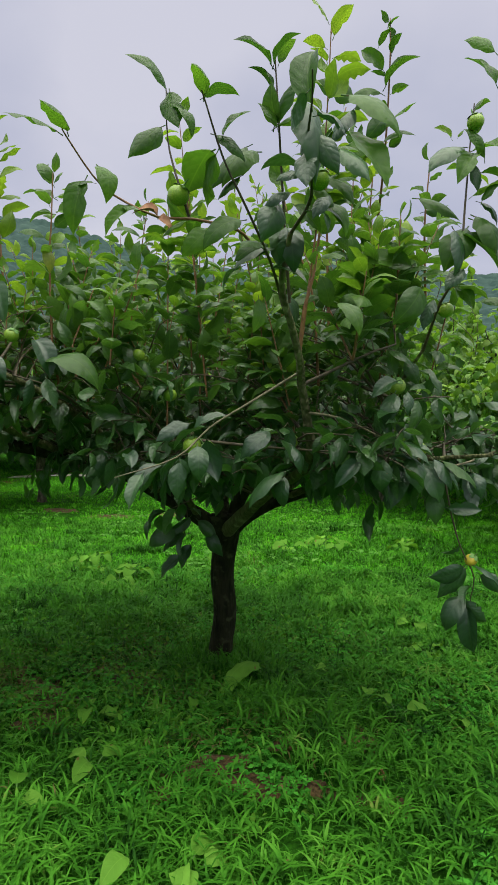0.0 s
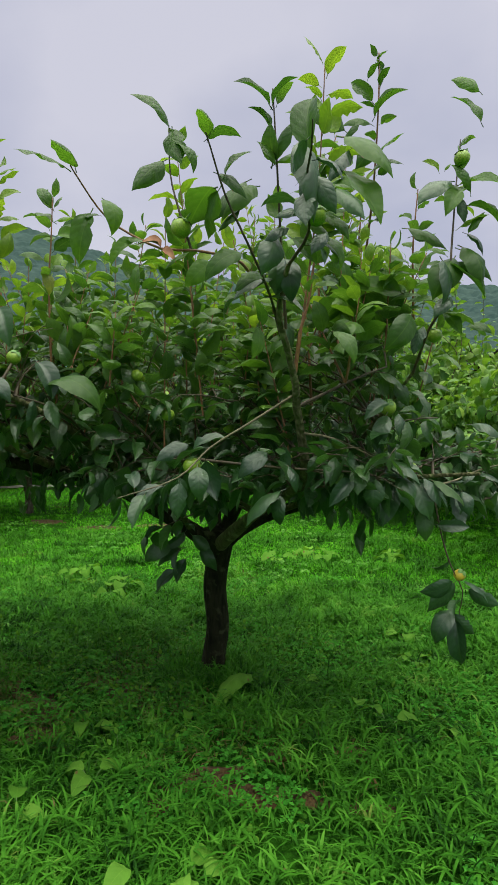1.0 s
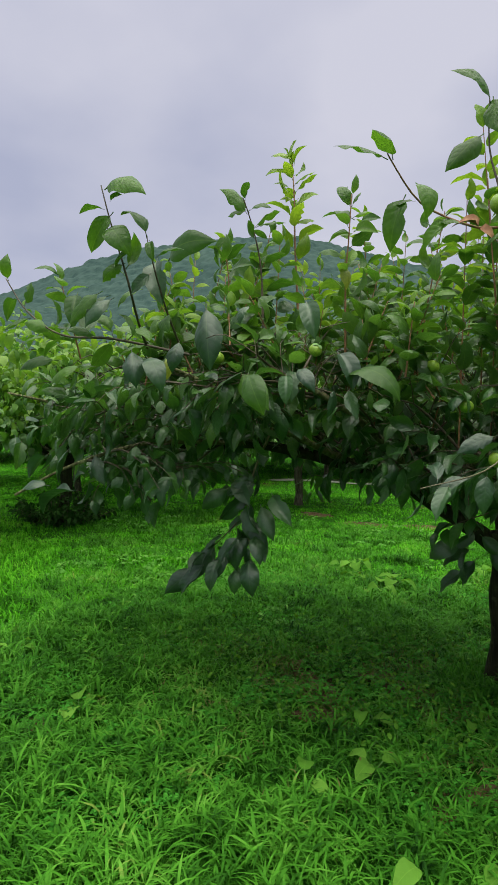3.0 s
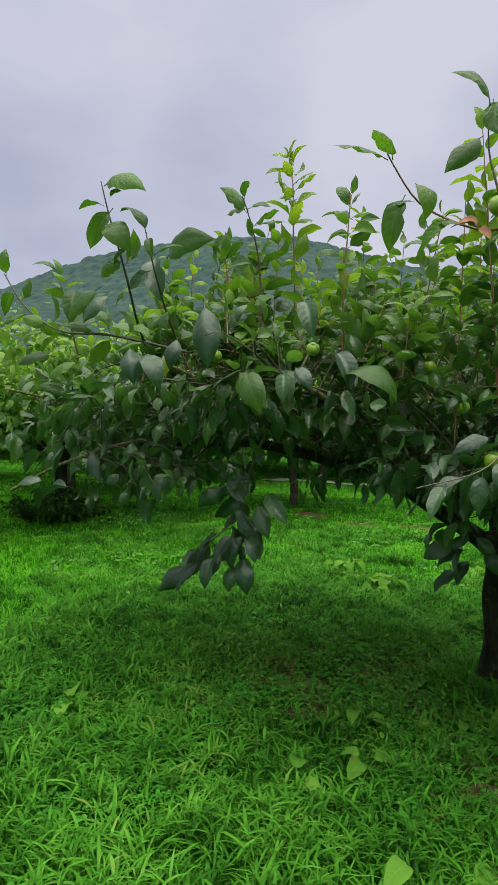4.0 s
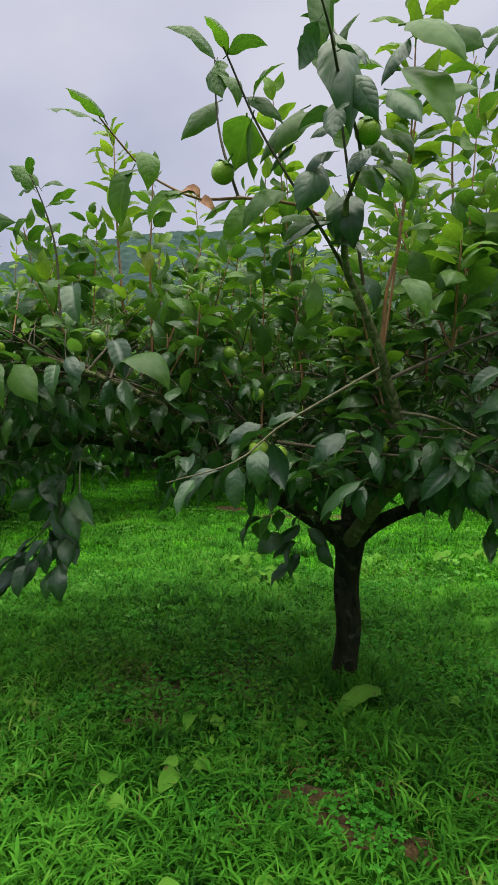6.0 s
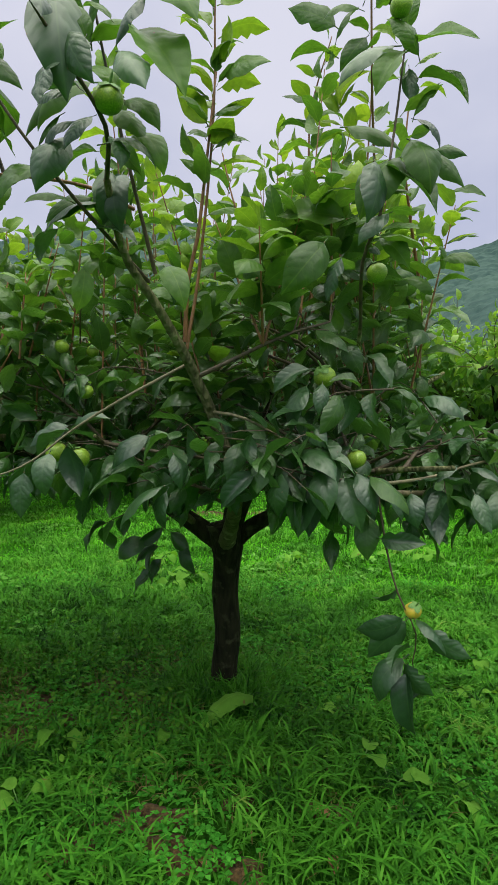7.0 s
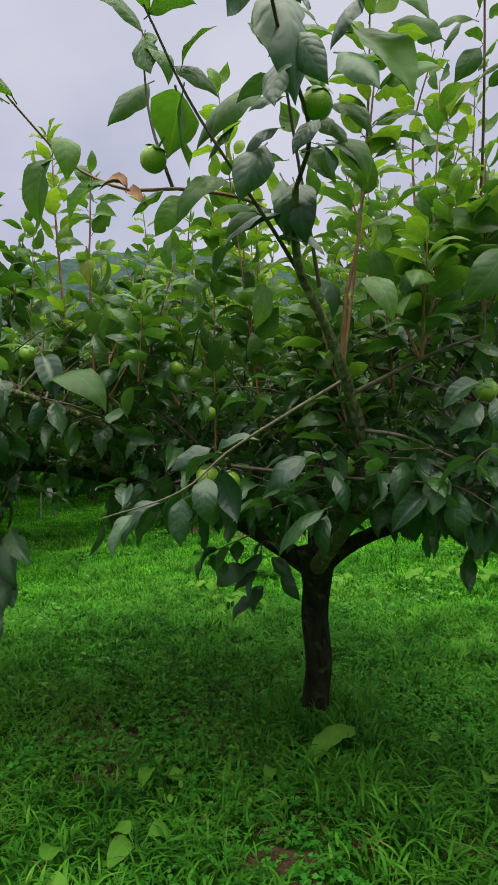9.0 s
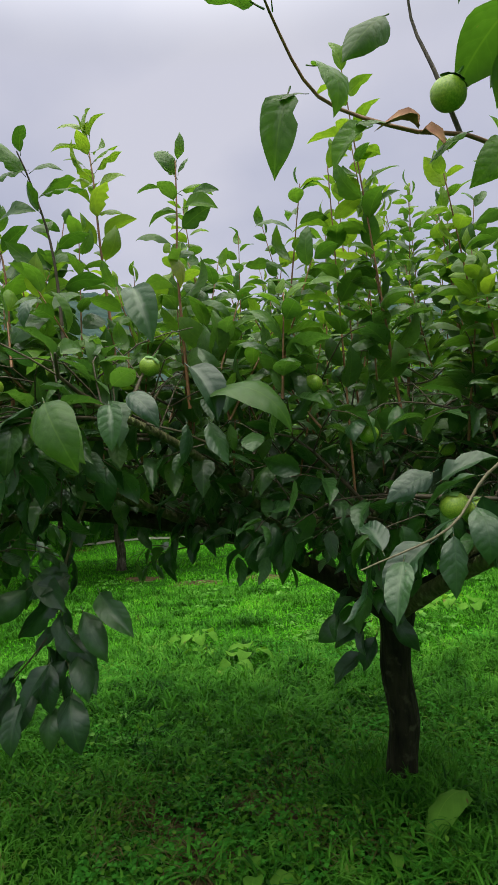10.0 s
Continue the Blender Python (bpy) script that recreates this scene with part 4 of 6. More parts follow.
    S_([(0.86, 4.12, 2.05), (0.83, 4.0, 2.3), (0.82, 3.94, 2.46), (0.84, 3.94, 2.7)], 0.007, 14, 0.12, "up", True, M_ORANGE, 12)
    S_([(0.41, 4.3, 2.0), (0.40, 4.3, 2.4), (0.40, 4.3, 2.81), (0.49, 4.3, 3.12)], 0.008, 20, 0.15, "up", "fresh", M_ORANGE, 13)
    S_([(0.35, 3.8, 1.7), (0.32, 3.8, 2.1), (0.24, 3.8, 2.33), (0.2, 3.8, 2.5)], 0.007, 16, 0.16, "up", True, M_ORANGE, 14)
    S_([(0.6, 4.4, 1.9), (0.65, 4.4, 2.47), (0.67, 4.2, 2.82), (0.68, 4.1, 3.2), (0.68, 4.1, 3.42)], 0.009, 18, 0.11, "up", False, M_ORANGE, 15)
    S_([(-1.25, 4.2, 2.0), (-1.29, 4.2, 2.56), (-1.3, 4.2, 2.81), (-1.34, 4.25, 3.05)], 0.008, 17, 0.17, "up", "fresh", M_ORANGE, 16, start=0.42)
    S_([(-1.18, 3.6, 1.9), (-1.2, 3.6, 2.29), (-1.23, 3.55, 2.5), (-1.25, 3.5, 2.6)], 0.007, 8, 0.16, "up", False, M_TWIG, 17, start=0.35)
    S_([(-1.43, 3.7, 1.85), (-1.43, 3.7, 2.29), (-1.47, 3.7, 2.46)], 0.007, 7, 0.14, "up", False, M_ORANGE, 18)
    S_([(-1.438, 3.050, 1.870), (-1.389, 2.920, 1.960), (-1.352, 2.800, 2.103), (-1.399, 2.760, 2.301), (-1.438, 2.755, 2.430)], 0.006, 3, 0.12, "side", False, M_TWIG, 19, start=0.0)
    S_([(-1.287, 3.050, 1.888), (-1.244, 2.900, 1.992), (-1.226, 2.800, 2.113), (-1.238, 2.760, 2.238)], 0.005, 2, 0.12, "side", False, M_TWIG, 20, start=0.0)
    S_([(-0.85, 3.82, 1.8), (-0.86, 3.82, 2.26), (-0.85, 3.82, 2.44), (-0.84, 3.82, 2.66)], 0.007, 16, 0.15, "up", True, M_ORANGE, 21)
    S_([(-1.3, 3.15, 1.85), (-1.53, 2.95, 1.9), (-1.76, 2.9, 1.92), (-1.96, 2.9, 2.03), (-2.09, 2.9, 2.18)], 0.007, 12, 0.14, "side", False, M_TWIG, 22)
    S_([(-1.29, 3.95, 1.55), (-1.33, 3.8, 1.29), (-1.32, 3.73, 1.07), (-1.28, 3.7, 0.95), (-1.31, 3.7, 0.85)], 0.007, 12, 0.14, "hang", False, M_LIMB, 23)
    S_([(-1.32, 3.76, 1.14), (-1.45, 3.7, 0.98), (-1.6, 3.7, 0.85)], 0.004, 5, 0.13, "hang", False, M_TWIG, 24)
    S_([(-0.42, 4.72, 1.02), (-0.36, 4.45, 1.06), (-0.33, 4.3, 1.0), (-0.36, 4.28, 0.9)], 0.005, 4, 0.11, "hang", False, M_TWIG, 25)
    S_([(0.24, 3.2, 1.95), (0.22, 3.05, 2.3), (0.21, 2.98, 2.5), (0.20, 2.96, 2.66)], 0.006, 4, 0.12, "up", True, M_TWIG, 26)
    S_([(0.27, 3.33, 1.76), (0.30, 3.36, 2.0), (0.35, 3.35, 2.4), (0.37, 3.32, 2.7), (0.38, 3.31, 2.93)], 0.0055, 26, 0.15, "up", "fresh", M_ORANGE, 27, start=0.42)
    S_([(0.55, 4.4, 1.95), (0.6, 4.42, 2.4), (0.63, 4.4, 2.75), (0.64, 4.4, 2.95)], 0.008, 22, 0.15, "up", "fresh", M_ORANGE, 28)
    S_([(1.32, 3.45, 1.42), (1.28, 3.25, 1.46), (1.24, 3.12, 1.47)], 0.004, 2, 0.12, "side", True, M_TWIG, 29)
    set_leaves(tree, "arc_tip", M_LEAF_ONE, [(-0.409, 2.810, 2.374, -0.561, 2.800, 2.425), (-0.378, 2.807, 2.372, -0.392, 2.671, 2.389)])
    set_leaves(tree, "arc", M_LEAF_ONE, [(-0.373, 2.930, 2.278, -0.410, 2.930, 2.117), (-0.321, 2.910, 2.311, -0.291, 2.880, 2.190), (-0.230, 2.932, 2.189, -0.297, 2.900, 2.099), (-0.260, 2.930, 2.200, -0.190, 2.900, 2.170), (0.107, 2.900, 2.136, -0.003, 2.880, 2.045), (0.008, 2.920, 2.117, -0.070, 2.900, 2.035), (-0.060, 2.930, 2.150, -0.130, 2.900, 2.090)])
    set_leaves(tree, "forked_tip", M_LEAF_ONE, [(-0.133, 2.985, 2.566, -0.229, 2.874, 2.609), (-0.170, 3.078, 2.497, -0.258, 3.028, 2.376), (-0.120, 2.970, 2.550, -0.090, 2.930, 2.420), (-0.110, 2.960, 2.500, -0.050, 2.950, 2.400)])
    set_leaves(tree, "leaning", M_LEAF_ONE, [(0.028, 2.717, 2.405, 0.017, 2.618, 2.432), (0.028, 2.717, 2.402, 0.120, 2.740, 2.411), (0.037, 2.810, 2.302, -0.078, 2.965, 2.244), (0.045, 2.820, 2.297, -0.003, 2.955, 2.200), (0.050, 2.780, 2.330, 0.130, 2.820, 2.270), (0.141, 3.057, 2.398, 0.047, 2.980, 2.259)])
    set_leaves(tree, "mid_tip", M_LEAF_ONE, [(0.19, 2.98, 2.62, 0.08, 2.93, 2.67), (0.20, 2.94, 2.60, 0.28, 2.90, 2.66), (0.19, 2.99, 2.55, 0.12, 2.97, 2.61), (0.20, 2.97, 2.44, 0.29, 2.94, 2.56), (0.21, 2.96, 2.43, 0.35, 2.94, 2.41), (0.21, 2.95, 2.42, 0.15, 2.94, 2.49)])
    set_leaves(tree, "front_stem", M_LEAF_ONE, [(0.307, 2.608, 2.321, 0.311, 2.659, 2.468), (0.394, 2.840, 2.351, 0.510, 2.800, 2.181), (0.414, 2.850, 2.455, 0.552, 2.800, 2.312), (0.111, 3.030, 2.403, 0.008, 2.980, 2.250), (0.309, 2.850, 2.143, 0.402, 2.900, 2.093), (0.302, 2.800, 2.328, 0.269, 2.800, 2.403), (0.309, 2.900, 2.234, 0.379, 2.900, 2.150), (0.093, 3.000, 2.301, 0.026, 3.000, 2.230)])
    set_leaves(tree, "tall_right", M_LEAF_ONE, [(0.66, 4.09, 3.11, 0.81, 4.03, 3.20), (0.65, 4.12, 3.20, 0.55, 4.15, 3.31), (0.64, 4.08, 3.07, 0.50, 4.09, 3.06), (0.66, 4.09, 2.92, 0.80, 4.05, 3.01), (0.65, 4.09, 2.85, 0.80, 4.10, 2.88), (0.63, 4.12, 3.31, 0.69, 4.07, 3.36), (0.67, 4.11, 3.39, 0.72, 4.05, 3.40), (0.66, 4.11, 2.98, 0.57, 4.08, 2.85)])
    set_leaves(tree, "edge_shoot", M_LEAF_ONE, [(0.95, 3.37, 2.84, 0.85, 3.40, 2.90), (0.95, 3.35, 2.72, 0.85, 3.38, 2.83), (0.88, 3.34, 2.48, 0.81, 3.29, 2.36), (0.86, 3.36, 2.23, 0.78, 3.30, 2.06), (0.91, 3.33, 2.46, 0.83, 3.31, 2.55), (0.89, 3.36, 2.27, 0.95, 3.31, 2.11), (0.90, 3.32, 2.31, 0.96, 3.34, 2.39)])
    set_leaves(tree, "front_high", M_DARK_LEAF_ONE, [(0.284, 2.720, 2.391, 0.314, 2.700, 2.158), (0.323, 2.700, 2.284, 0.384, 2.700, 2.182), (0.424, 2.820, 2.402, 0.370, 2.800, 2.300), (0.386, 2.780, 2.280, 0.469, 2.750, 2.182), (0.356, 2.730, 2.139, 0.315, 2.700, 2.070), (0.214, 2.850, 2.170, 0.179, 2.800, 2.038), (0.241, 3.030, 2.150, 0.259, 3.000, 1.998), (0.233, 3.030, 2.154, 0.214, 3.020, 2.060)])
    set_leaves(tree, "front_low", M_DARK_LEAF_ONE, [(0.20, 3.03, 2.17, 0.22, 3.02, 2.01), (0.20, 3.00, 2.08, 0.08, 2.94, 2.00), (0.19, 3.00, 2.02, 0.30, 2.99, 1.97), (0.10, 2.97, 2.02, 0.05, 2.97, 1.94)])
    set_leaves(tree, "right_leaf", M_DARK_LEAF_ONE, [(0.845, 3.360, 2.512, 0.718, 3.300, 2.404), (0.884, 3.360, 2.448, 0.893, 3.360, 2.353), (0.904, 3.360, 2.319, 0.961, 3.360, 2.233), (0.807, 3.310, 2.209, 0.798, 3.260, 2.039), (0.840, 3.310, 2.076, 0.772, 3.280, 1.993), (0.730, 3.260, 1.964, 0.691, 3.260, 1.860)])
    set_leaves(tree, "right_up", M_LEAF_ONE, [(0.877, 3.360, 2.499, 1.050, 3.320, 2.467), (0.908, 3.360, 2.422, 1.028, 3.360, 2.335), (0.905, 3.440, 2.282, 1.026, 3.440, 2.161), (0.830, 3.360, 2.204, 0.959, 3.300, 2.056), (0.709, 3.460, 2.373, 0.860, 3.460, 2.289), (0.813, 3.360, 2.037, 0.886, 3.360, 1.942), (0.963, 3.560, 2.008, 1.064, 3.560, 1.980), (0.686, 3.260, 2.004, 0.590, 3.220, 1.868), (0.723, 3.460, 2.199, 0.614, 3.460, 2.132), (0.694, 3.510, 2.137, 0.484, 3.510, 2.169)])
    set_leaves(tree, "back_up", M_LEAF_ONE, [(0.525, 4.200, 3.099, 0.338, 4.200, 3.214), (0.529, 4.200, 3.048, 0.622, 4.200, 3.153), (0.517, 4.200, 2.991, 0.339, 4.200, 2.996), (0.455, 4.100, 2.766, 0.330, 4.100, 2.814), (0.451, 4.100, 2.655, 0.323, 4.100, 2.697), (0.457, 4.100, 2.589, 0.504, 4.100, 2.668), (0.961, 4.400, 2.463, 1.095, 4.400, 2.433), (0.954, 4.400, 2.389, 1.075, 4.400, 2.374), (0.953, 4.400, 2.331, 1.049, 4.400, 2.339), (0.944, 4.400, 2.263, 1.071, 4.400, 2.278), (0.880, 4.300, 2.591, 1.025, 4.300, 2.570)])
    set_leaves(tree, "orange_up", M_YOUNG_ONE, [(0.37, 3.31, 2.50, 0.31, 3.26, 2.52), (0.41, 3.29, 2.48, 0.55, 3.26, 2.48), (0.36, 3.32, 2.53, 0.46, 3.30, 2.56), (0.35, 3.32, 2.44, 0.30, 3.28, 2.40), (0.38, 3.29, 2.38, 0.47, 3.29, 2.39), (0.35, 3.32, 2.37, 0.45, 3.30, 2.30), (0.35, 3.28, 2.23, 0.30, 3.23, 2.25)])
    set_leaves(tree, "left_shoot", M_LEAF_ONE, [(-1.411, 2.760, 2.424, -1.230, 2.760, 2.372), (-1.396, 2.760, 2.371, -1.345, 2.760, 2.384), (-1.399, 2.760, 2.315, -1.485, 2.760, 2.191), (-1.406, 2.760, 2.271, -1.302, 2.760, 2.158), (-1.238, 2.760, 2.238, -1.350, 2.760, 2.311), (-1.219, 2.760, 2.201, -1.198, 2.760, 2.130), (-1.342, 2.760, 2.133, -1.431, 2.760, 2.080), (-1.312, 2.760, 2.171, -1.367, 2.760, 2.115)])
    set_leaves(tree, "left_broad", M_LEAF_ONE, [(-1.80, 3.72, 2.44, -1.49, 3.68, 2.49), (-1.43, 3.69, 2.49, -1.48, 3.67, 2.38), (-1.43, 3.69, 2.38, -1.32, 3.67, 2.45)])
    set_leaves(tree, "left_mid", M_LEAF_ONE, [(-1.27, 3.58, 2.58, -1.39, 3.53, 2.67), (-1.24, 3.52, 2.55, -1.35, 3.54, 2.54), (-1.24, 3.57, 2.57, -1.15, 3.60, 2.57), (-1.19, 3.55, 2.48, -1.06, 3.57, 2.48)])
    set_leaves(tree, "left_young", M_FRESH_ONE, [(-1.35, 4.23, 2.98, -1.48, 4.19, 2.98), (-1.33, 4.21, 3.06, -1.47, 4.23, 3.10), (-1.31, 4.21, 3.03, -1.23, 4.20, 3.11), (-1.29, 4.19, 2.91, -1.16, 4.16, 2.94), (-1.33, 4.18, 2.89, -1.40, 4.13, 2.90), (-1.35, 4.21, 3.07, -1.36, 4.17, 3.11), (-1.32, 4.22, 2.83, -1.37, 4.16, 2.82), (-1.29, 4.22, 2.83, -1.32, 4.23, 2.76)])
    set_leaves(tree, "yellow_row", M_YOUNG_ONE, [(-0.85, 3.85, 2.56, -1.00, 3.87, 2.59), (-0.85, 3.84, 2.62, -0.92, 3.84, 2.71), (-0.78, 3.79, 2.52, -0.69, 3.80, 2.52), (-0.81, 3.80, 2.48, -0.69, 3.77, 2.45), (-0.85, 3.83, 2.48, -0.95, 3.82, 2.44), (-0.83, 3.81, 2.61, -0.80, 3.84, 2.67)])
    set_leaves(tree, "hang_left", M_DARK_LEAF_ONE, [(-1.362, 2.850, 1.830, -1.305, 2.820, 1.692), (-1.286, 2.850, 1.805, -1.201, 2.820, 1.672), (-1.222, 3.150, 2.030, -1.163, 3.120, 1.777), (-1.291, 2.900, 2.170, -1.238, 2.870, 1.999), (-1.288, 2.850, 2.112, -1.351, 2.820, 2.041), (-1.471, 2.850, 2.034, -1.562, 2.820, 1.926), (-1.083, 3.200, 1.774, -1.166, 3.170, 1.639), (-0.881, 3.200, 1.759, -0.864, 3.170, 1.644), (-0.830, 3.200, 1.783, -0.744, 3.170, 1.692), (-1.054, 3.200, 2.041, -1.073, 3.170, 1.960), (-0.802, 3.200, 2.037, -0.745, 3.170, 1.891), (-1.252, 3.000, 1.880, -1.254, 2.970, 1.757), (-0.718, 3.300, 1.705, -0.737, 3.270, 1.593), (-0.660, 3.300, 1.705, -0.618, 3.270, 1.591), (-0.700, 3.300, 1.848, -0.627, 3.270, 1.703)])
    set_leaves(tree, "hang_right", M_DARK_LEAF_ONE, [(0.526, 3.360, 1.402, 0.584, 3.330, 1.257), (0.648, 3.360, 1.393, 0.592, 3.330, 1.234), (0.720, 3.360, 1.398, 0.767, 3.330, 1.254), (0.755, 3.360, 1.411, 0.813, 3.330, 1.302), (0.641, 3.360, 1.464, 0.754, 3.330, 1.412), (0.623, 3.360, 1.694, 0.530, 3.330, 1.630), (0.614, 3.360, 1.648, 0.585, 3.330, 1.520), (0.660, 3.360, 1.654, 0.659, 3.330, 1.568), (0.621, 3.360, 1.538, 0.685, 3.330, 1.482), (0.927, 3.360, 1.614, 1.031, 3.330, 1.554), (0.896, 3.360, 1.363, 0.922, 3.330, 1.276), (1.054, 3.360, 1.367, 1.090, 3.330, 1.270)])
    set_leaves(tree, "hang_mid", M_DARK_LEAF_ONE, [(0.17, 3.28, 1.51, 0.07, 3.25, 1.41), (0.25, 3.28, 1.46, 0.28, 3.27, 1.36), (0.19, 3.31, 2.01, 0.25, 3.29, 1.88), (0.22, 3.27, 1.37, 0.10, 3.23, 1.24), (0.22, 3.29, 1.35, 0.22, 3.29, 1.24), (-0.13, 3.32, 1.54, -0.25, 3.29, 1.48), (-0.11, 3.32, 1.52, 0.03, 3.31, 1.56), (0.48, 3.30, 1.41, 0.40, 3.27, 1.31)])
    set_leaves(tree, "low_drop", M_DARK_LEAF_ONE, [(0.880, 3.395, 1.009, 0.774, 3.395, 0.903), (0.873, 3.395, 1.016, 0.750, 3.395, 0.970), (0.933, 3.395, 0.987, 1.048, 3.395, 0.923), (0.875, 3.395, 0.906, 0.811, 3.395, 0.777), (0.887, 3.395, 0.868, 0.916, 3.395, 0.700), (0.879, 3.395, 0.891, 0.955, 3.395, 0.814), (0.858, 3.395, 1.093, 0.788, 3.395, 1.069), (0.816, 3.395, 1.232, 0.935, 3.395, 1.225)])
    set_leaves(tree, "inner_drop", M_DARK_LEAF_ONE, [(-0.22, 4.31, 0.96, -0.13, 4.28, 0.84), (-0.36, 4.30, 0.83, -0.48, 4.32, 0.70), (-0.38, 4.27, 0.98, -0.52, 4.25, 0.89), (-0.30, 4.26, 0.90, -0.36, 4.27, 0.77), (-0.33, 4.29, 0.95, -0.46, 4.31, 0.84), (-0.27, 4.3, 1.02, -0.16, 4.29, 0.93), (-0.31, 4.28, 1.04, -0.42, 4.27, 0.96)])
    set_leaves(tree, "drop_left", M_DARK_LEAF_ONE, [(-1.33, 3.74, 1.10, -1.43, 3.74, 1.00), (-1.31, 3.73, 1.08, -1.19, 3.73, 0.96), (-1.30, 3.70, 1.00, -1.43, 3.69, 0.85), (-1.25, 3.69, 1.02, -1.19, 3.64, 0.89), (-1.51, 3.74, 0.92, -1.61, 3.68, 0.76), (-1.41, 3.70, 0.92, -1.45, 3.64, 0.77), (-1.59, 3.74, 0.80, -1.73, 3.70, 0.68), (-1.33, 3.72, 1.2, -1.46, 3.7, 1.08), (-1.3, 3.7, 1.16, -1.2, 3.66, 1.04), (-1.34, 3.68, 1.0, -1.33, 3.66, 0.84), (-1.28, 3.7, 0.9, -1.26, 3.66, 0.74), (-1.48, 3.7, 0.96, -1.55, 3.68, 0.84), (-1.38, 3.71, 1.28, -1.27, 3.66, 1.16), (-1.34, 3.78, 1.3, -1.44, 3.8, 1.18)])
    set_leaves(tree, "outer_green", M_LEAF_ONE, [(-1.53, 2.90, 2.06, -1.60, 2.86, 1.95), (-1.73, 2.95, 2.09, -1.71, 2.91, 1.94), (-1.45, 3.00, 2.10, -1.52, 2.96, 2.02), (-0.90, 2.92, 1.74, -0.81, 2.88, 1.60), (-1.89, 2.98, 1.83, -2.05, 2.94, 1.78), (-1.84, 2.90, 1.94, -1.94, 2.86, 1.97), (-1.67, 2.95, 1.92, -1.72, 2.91, 1.87), (-1.84, 3.00, 1.71, -1.90, 2.96, 1.68), (-2.01, 2.92, 1.47, -2.00, 2.88, 1.35), (-1.66, 2.98, 2.00, -1.53, 2.94, 1.93), (-1.42, 2.90, 2.11, -1.47, 2.86, 2.15), (-1.00, 2.95, 2.12, -0.89, 2.91, 2.12)])
    set_leaves(tree, "outer_drop", M_DARK_LEAF_ONE, [(-1.13, 3.63, 1.23, -1.01, 3.59, 1.10), (-1.41, 3.68, 1.24, -1.52, 3.64, 1.13), (-1.27, 3.73, 1.03, -1.20, 3.69, 0.89), (-1.26, 3.65, 0.90, -1.21, 3.62, 0.74), (-1.35, 3.71, 0.85, -1.34, 3.67, 0.72), (-1.42, 3.63, 0.89, -1.44, 3.59, 0.74), (-1.54, 3.68, 0.84, -1.65, 3.64, 0.68), (-1.64, 3.73, 0.80, -1.77, 3.69, 0.65), (-1.20, 3.65, 1.17, -1.11, 3.62, 1.02), (-1.29, 3.71, 1.27, -1.40, 3.67, 1.21), (-1.32, 3.63, 1.01, -1.40, 3.59, 0.87)])
    set_leaves(tree, "back_fresh", M_FRESH_ONE, [(0.537, 4.200, 2.781, 0.504, 4.200, 2.887), (0.544, 4.200, 2.791, 0.664, 4.200, 2.901), (0.544, 4.200, 2.780, 0.607, 4.200, 2.868), (0.537, 4.200, 2.759, 0.433, 4.200, 2.882), (0.548, 4.200, 2.713, 0.455, 4.200, 2.735), (0.895, 3.500, 2.530, 0.957, 3.500, 2.549), (0.833, 3.500, 2.604, 0.769, 3.500, 2.645), (0.857, 3.500, 2.607, 0.880, 3.500, 2.632), (0.902, 3.500, 2.467, 0.971, 3.500, 2.425)])
    set_leaves(tree, "hang_outer", M_DARK_LEAF_ONE, [(1.138, 3.600, 1.352, 1.084, 3.550, 1.227), (1.187, 3.600, 1.340, 1.152, 3.550, 1.198), (0.967, 3.600, 1.343, 0.935, 3.550, 1.248), (1.092, 3.600, 1.469, 1.182, 3.550, 1.425), (1.004, 3.600, 1.419, 0.955, 3.550, 1.370)])
    set_leaves(tree, "light_green", M_YOUNG_ONE, [(0.790, 3.360, 1.404, 0.902, 3.330, 1.299)])
    set_leaves(tree, "hang_light", M_LEAF_ONE, [(-1.077, 3.200, 1.767, -0.931, 3.170, 1.625), (-1.531, 2.850, 2.062, -1.646, 2.820, 1.952), (-1.171, 3.200, 2.233, -1.152, 3.170, 2.335), (-1.658, 2.700, 1.884, -1.756, 2.670, 1.830), (-1.581, 2.800, 1.777, -1.695, 2.770, 1.699), (-1.635, 2.800, 1.669, -1.739, 2.770, 1.688), (-0.662, 3.300, 1.771, -0.451, 3.270, 1.659), (-1.541, 2.850, 1.782, -1.604, 2.820, 1.718)])
    set_leaves(tree, "left_low", M_DARK_LEAF_ONE, [(-1.942, 3.150, 1.243, -2.116, 3.150, 1.117), (-1.960, 3.300, 1.272, -2.039, 3.300, 1.160), (-2.051, 3.100, 1.267, -2.195, 3.100, 1.225), (-2.244, 3.100, 1.483, -2.214, 3.100, 1.374), (-2.107, 3.150, 1.394, -2.214, 3.150, 1.285), (-2.014, 3.200, 1.424, -2.062, 3.200, 1.260), (-2.017, 3.400, 1.392, -1.957, 3.400, 1.240), (-2.602, 4.600, 1.129, -2.542, 4.600, 0.983), (-2.479, 4.600, 1.145, -2.508, 4.600, 0.998), (-2.486, 4.200, 1.274, -2.457, 4.200, 1.099)])
    set_leaves(tree, "pale_under", M_YOUNG_ONE, [(0.392, 2.960, 1.903, 0.452, 2.930, 1.798), (0.152, 3.000, 1.927, 0.133, 3.000, 1.822)])
